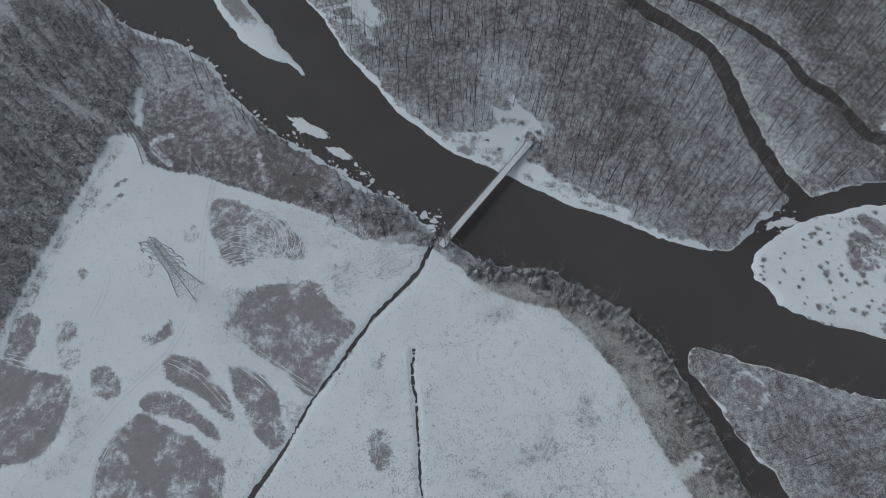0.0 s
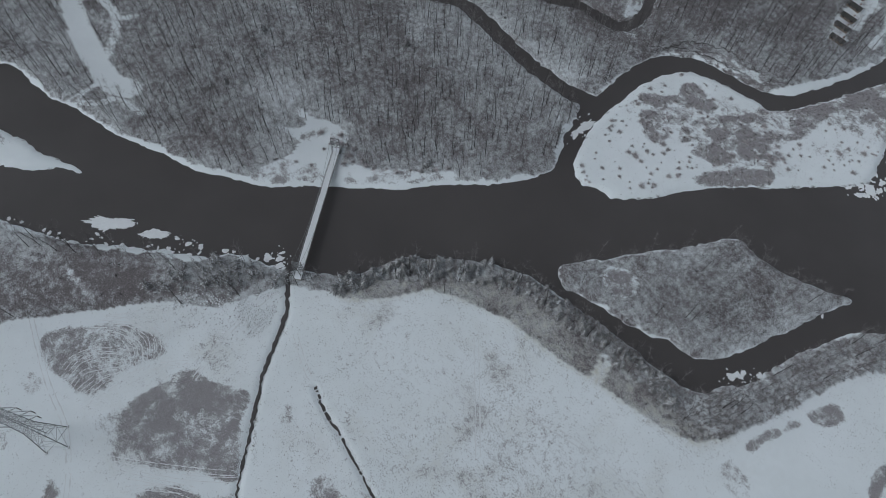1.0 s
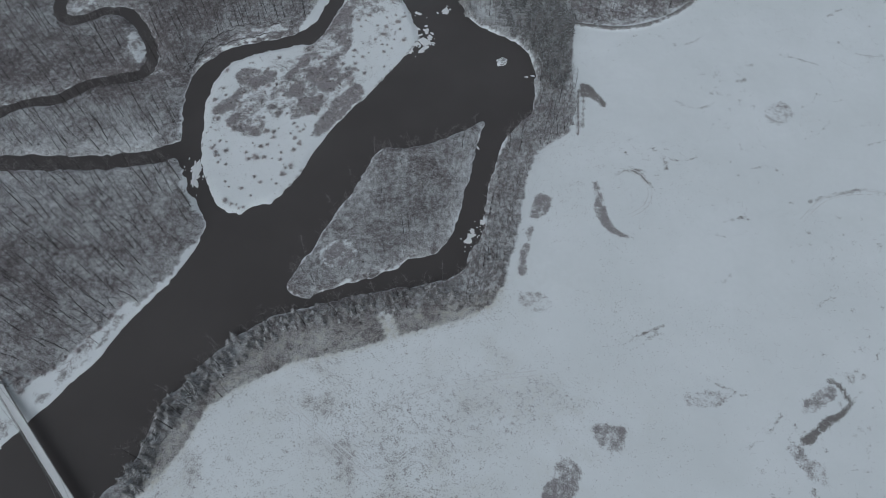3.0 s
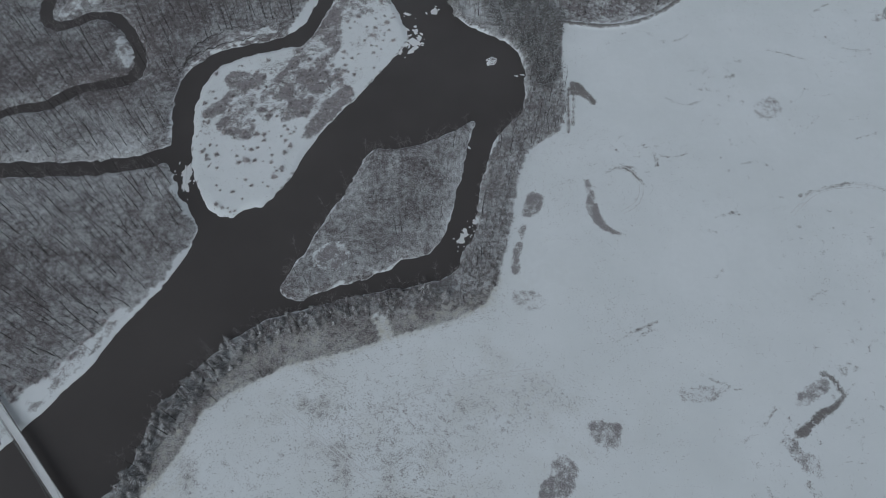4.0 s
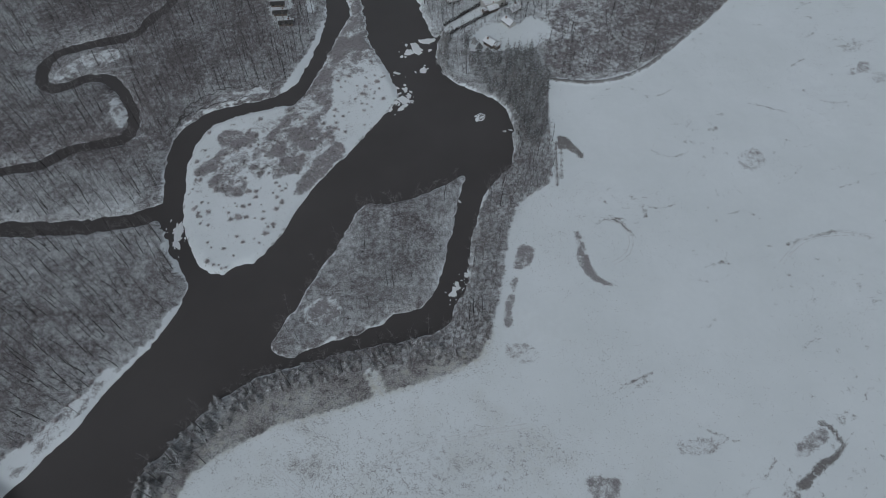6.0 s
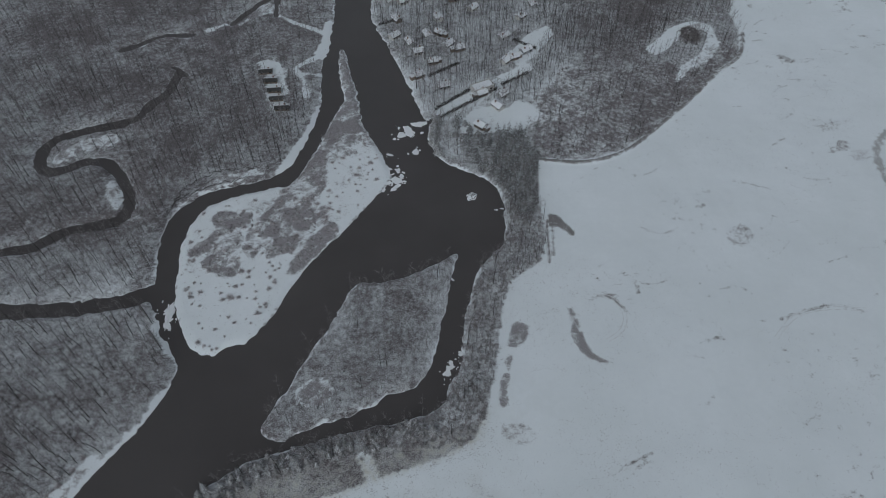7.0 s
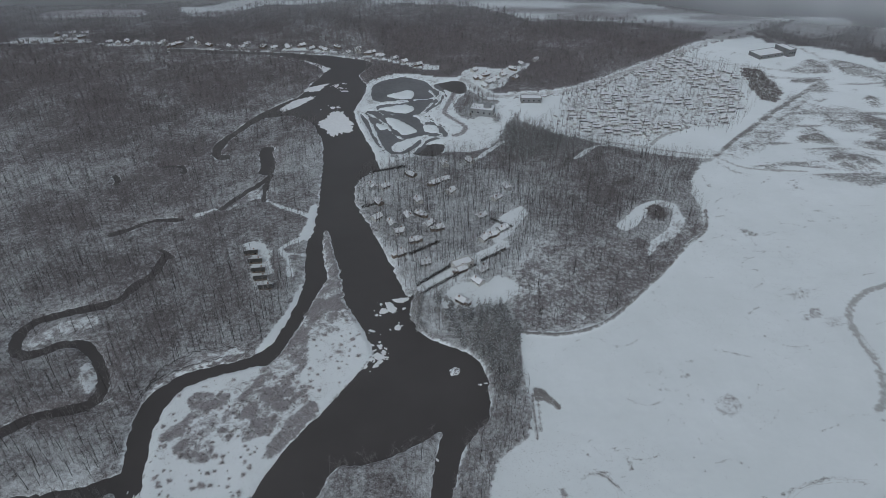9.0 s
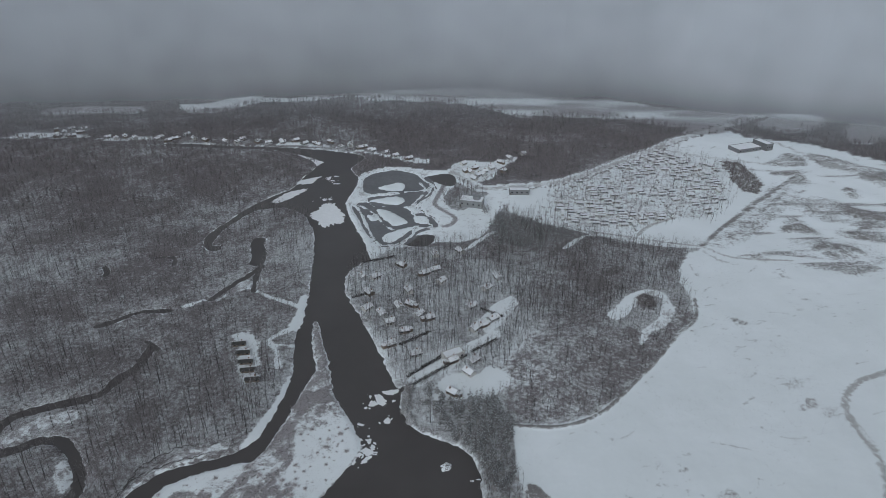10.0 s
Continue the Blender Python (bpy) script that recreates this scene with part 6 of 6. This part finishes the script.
STONES = material("snowy_stone", (0.19, 0.182, 0.18), 0.9, snow=0.34)
x, y, r, s = scattered(-160, -100, -50, 20, 0.75, 25)
heap = depth_in(((-147, -26), (-134, -12), (-128, 6), (-120, 2), (-114, -8), (-117, -22), (-127, -26), (-136, -36)), 12)
keep = (at_places(heap, x, y) > 0) & (r < 0.22 + 0.75 * (rough(x, y, 8, 95) > 0.0))
planted("rubble", [stone(k, 0.56) for k in range(6)], x[keep], y[keep], s[keep], STONES, "snow-capped rubble tipped beside the ditch", "stones", 25)


def ice_floe(x, y, size, seed):
    """A ragged slab of snowy river ice."""
    rng = np.random.default_rng(seed)
    n = 44
    a = np.arange(n) * 2 * np.pi / n
    r = 0.60 + sum(rng.uniform(0.5, 1.0) * 0.26 / k * np.sin(k * a + rng.uniform(0, 6)) for k in (2, 3, 5, 8, 13)) + rng.normal(0, 0.06, n)
    if size > 20:
        r = 0.58 + 0.4 * (r - 0.6) + rng.normal(0, 0.05, n)
    r = size * np.clip(r, 0.12, 1.4)
    stretch = rng.uniform(1.0, 1.45)
    ring = np.stack([np.cos(a) * r * stretch, np.sin(a) * r / stretch], 1)
    v = [(*p, LEVEL - 0.1) for p in ring] + [(*p, LEVEL + 0.12) for p in ring] + [(*(p * 0.85), LEVEL + 0.22) for p in ring] + [(0, 0, LEVEL + 0.25)]
    f = []
    for i in range(n):
        j = (i + 1) % n
        f += [(i, j, n + j, n + i), (n + i, n + j, 2 * n + j, 2 * n + i), (2 * n + i, 2 * n + j, 3 * n)]
    ob = new("ice_floe", raw("ice_floe", v, f, DECKSNOW))
    ob.matrix_world = pose(x, y, 0, 0, 0, rng.uniform(0, 360))
    tagged(ob, "ragged slab of snow-covered ice in dark water", "ice floe", "ice floes on the river")


def ice_sheet(outline, seed):
    """A larger sheet of snowy ice with a crumbled rim and holes melted into its edge."""
    rng = np.random.default_rng(seed)
    p = curve_through(outline, True, 14)
    mid = p.mean(0)
    run = np.arange(len(p)) * 1.7
    size = np.linalg.norm(p - mid, axis=1).mean()
    bite = 1 + (0.16 * rough(run, run * 0, 9, seed, 3) + 0.18 * rough(run, run * 0 + 3, 2.6, seed, 2)) * min(1.6, 9 / size + 0.5)
    ring = (p - mid) * bite[:, None]
    n = len(ring)
    v = [(*q, LEVEL - 0.1) for q in ring] + [(*q, LEVEL + 0.12) for q in ring] + [(*(q * 0.9), LEVEL + 0.24) for q in ring] + [(*(q * 0.45), LEVEL + 0.3 + rng.normal(0, 0.02)) for q in ring] + [(0, 0, LEVEL + 0.3)]
    f = []
    for i in range(n):
        j = (i + 1) % n
        f += [(i, j, n + j, n + i), (n + i, n + j, 2 * n + j, 2 * n + i), (2 * n + i, 2 * n + j, 3 * n + j, 3 * n + i), (3 * n + i, 3 * n + j, 4 * n)]
    ob = new("ice_floe", raw("ice_floe", v, f, DECKSNOW))
    ob.matrix_world = pose(*mid, 0)
    tagged(ob, "broad sheet of snow-covered ice with a crumbled rim", "ice floe", "ice floes on the river")


# crumbled ice at the tail of the snow bar
TAIL = ((-45, 253), (-44, 261), (-42, 267), (-38, 269), (-33, 262), (-32, 255), (-34, 250), (-38, 252), (-40, 249), (-43, 250))
rng = np.random.default_rng(14)
for i in range(70):
    x, y = rng.uniform(-46, -31), rng.uniform(248, 270)
    if in_outline(TAIL, x, y):
        ice_floe(x, y, rng.choice((0.5, 0.8, 1.3, 2.0)), 500 + i)

for i, outline in enumerate(FLOE_SHEETS):
    ice_sheet(outline, 60 + i)
for i, (x, y, size) in enumerate(FLOES):
    ice_floe(x, y, size, i)
    for k in range(4):
        if size < 7:
            px_, py_ = x + rng.normal(0, size * 0.9), y + rng.normal(0, size * 0.9)
            if at_places(land, np.array([px_]), np.array([py_]))[0] < 0:
                ice_floe(px_, py_, size * rng.uniform(0.1, 0.3), 100 + 4 * i + k)


def rock_islet(x, y):
    """A low hump of frosted rock with a snowy rim at the water."""
    rng = np.random.default_rng(8)
    rings, n = ((3.0, -0.3), (2.9, 0.1), (2.3, 0.55), (1.4, 0.8), (0.5, 0.9)), 26
    a = np.arange(n) * 2 * np.pi / n
    edge = 1 + 0.16 * np.sin(2 * a + 0.6) + 0.10 * np.sin(5 * a) + rng.normal(0, 0.05, n)
    v = [(r * edge[i] * math.cos(a[i]) * 0.82, r * edge[i] * math.sin(a[i]), z + (rng.normal(0, 0.12) if k > 1 else 0)) for k, (r, z) in enumerate(rings) for i in range(n)] + [(0, 0, 0.9)]
    f = [(k * n + i, k * n + (i + 1) % n, (k + 1) * n + (i + 1) % n, (k + 1) * n + i) for k in range(4) for i in range(n)]
    f += [(4 * n + i, 4 * n + (i + 1) % n, 5 * n) for i in range(n)]
    islet_rock = new("rock_islet")
    islet_rock.matrix_world = pose(x, y, LEVEL)
    tagged(islet_rock, "low frosted rock islet with a snowy rim", "rock")
    part("rock", raw("rock", v, f, STONES), islet_rock)
    rim = [(c * 1.06, d * 1.06, 0.06) for c, d, _ in v[:n]] + [(c * 0.9, d * 0.9, 0.3) for c, d, _ in v[:n]]
    part("snow_rim", raw("snow_rim", rim, [(i, (i + 1) % n, n + (i + 1) % n, n + i) for i in range(n) if i % 13 > 1], DECKSNOW), islet_rock, label="white rim of shore ice")


rock_islet(4, 246)
for i, (x, y) in enumerate(((16, 237), (17, 237), (19, 238), (20, 238), (22, 239), (24, 239))):
    ice_floe(x, y, 0.9 if i % 2 else 0.6, 700 + i)

# brash ice along the south-west shore
shore = curve_through(SOUTH_BANK[28:], False, 8)
for i, q in enumerate(shore[::2]):
    for k in range(2):
        x, y = q + rng.normal(0, 1.6, 2)
        if -3.0 < at_places(land, np.array([x]), np.array([y]))[0] < 0.3:
            ice_floe(x, y, rng.uniform(0.4, 1.5), 900 + 2 * i + k)


# ---------------------------------------------------------------- haze over the far land, put in as upright pale sheets
def haze_material(density, seed):
    m = bpy.data.materials.new("haze_veil")
    m.use_nodes = True
    nt = m.node_tree
    nt.nodes.remove(nt.nodes["Principled BSDF"])
    geo = nt.nodes.new("ShaderNodeNewGeometry")
    sep = nt.nodes.new("ShaderNodeSeparateXYZ")
    nt.links.new(geo.outputs["Position"], sep.inputs[0])
    # haze share of a sheet: none at the ground, patchy, denser eastwards
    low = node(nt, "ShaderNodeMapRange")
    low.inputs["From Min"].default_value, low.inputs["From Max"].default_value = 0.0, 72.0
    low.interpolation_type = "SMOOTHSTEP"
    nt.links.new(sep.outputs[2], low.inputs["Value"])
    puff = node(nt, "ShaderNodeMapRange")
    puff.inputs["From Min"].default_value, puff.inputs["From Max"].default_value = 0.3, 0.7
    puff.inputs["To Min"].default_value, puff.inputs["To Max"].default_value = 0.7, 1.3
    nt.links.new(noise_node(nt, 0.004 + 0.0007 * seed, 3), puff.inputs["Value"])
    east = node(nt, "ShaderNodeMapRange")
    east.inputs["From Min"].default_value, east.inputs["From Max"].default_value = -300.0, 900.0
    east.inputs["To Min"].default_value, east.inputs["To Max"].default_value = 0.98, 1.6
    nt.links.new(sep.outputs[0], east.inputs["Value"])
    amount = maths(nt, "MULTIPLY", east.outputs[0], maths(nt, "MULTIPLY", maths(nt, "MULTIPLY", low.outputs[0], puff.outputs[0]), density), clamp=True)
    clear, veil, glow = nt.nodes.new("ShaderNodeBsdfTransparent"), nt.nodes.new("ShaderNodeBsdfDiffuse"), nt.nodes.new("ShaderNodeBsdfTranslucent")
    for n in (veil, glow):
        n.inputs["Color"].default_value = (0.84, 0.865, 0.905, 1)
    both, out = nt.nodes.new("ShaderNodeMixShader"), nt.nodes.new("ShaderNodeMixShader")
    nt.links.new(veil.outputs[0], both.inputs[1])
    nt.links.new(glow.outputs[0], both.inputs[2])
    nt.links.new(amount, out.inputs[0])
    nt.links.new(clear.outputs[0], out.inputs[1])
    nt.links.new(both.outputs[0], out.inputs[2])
    nt.links.new(out.outputs[0], nt.nodes["Material Output"].inputs[0])
    return m


# nested curved sheets, added to pale the land behind them like air haze
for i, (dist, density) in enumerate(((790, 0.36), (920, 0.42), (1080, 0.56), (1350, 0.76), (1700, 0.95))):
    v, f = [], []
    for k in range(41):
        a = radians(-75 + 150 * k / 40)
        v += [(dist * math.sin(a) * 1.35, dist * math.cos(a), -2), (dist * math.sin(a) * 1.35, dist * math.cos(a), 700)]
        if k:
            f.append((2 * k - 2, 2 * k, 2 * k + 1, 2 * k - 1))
    tagged(new("haze_sheet", raw("haze_sheet", v, f, haze_material(density, i))), "pale see-through sheet standing in for haze over the far land", "mist", kind="stuff")
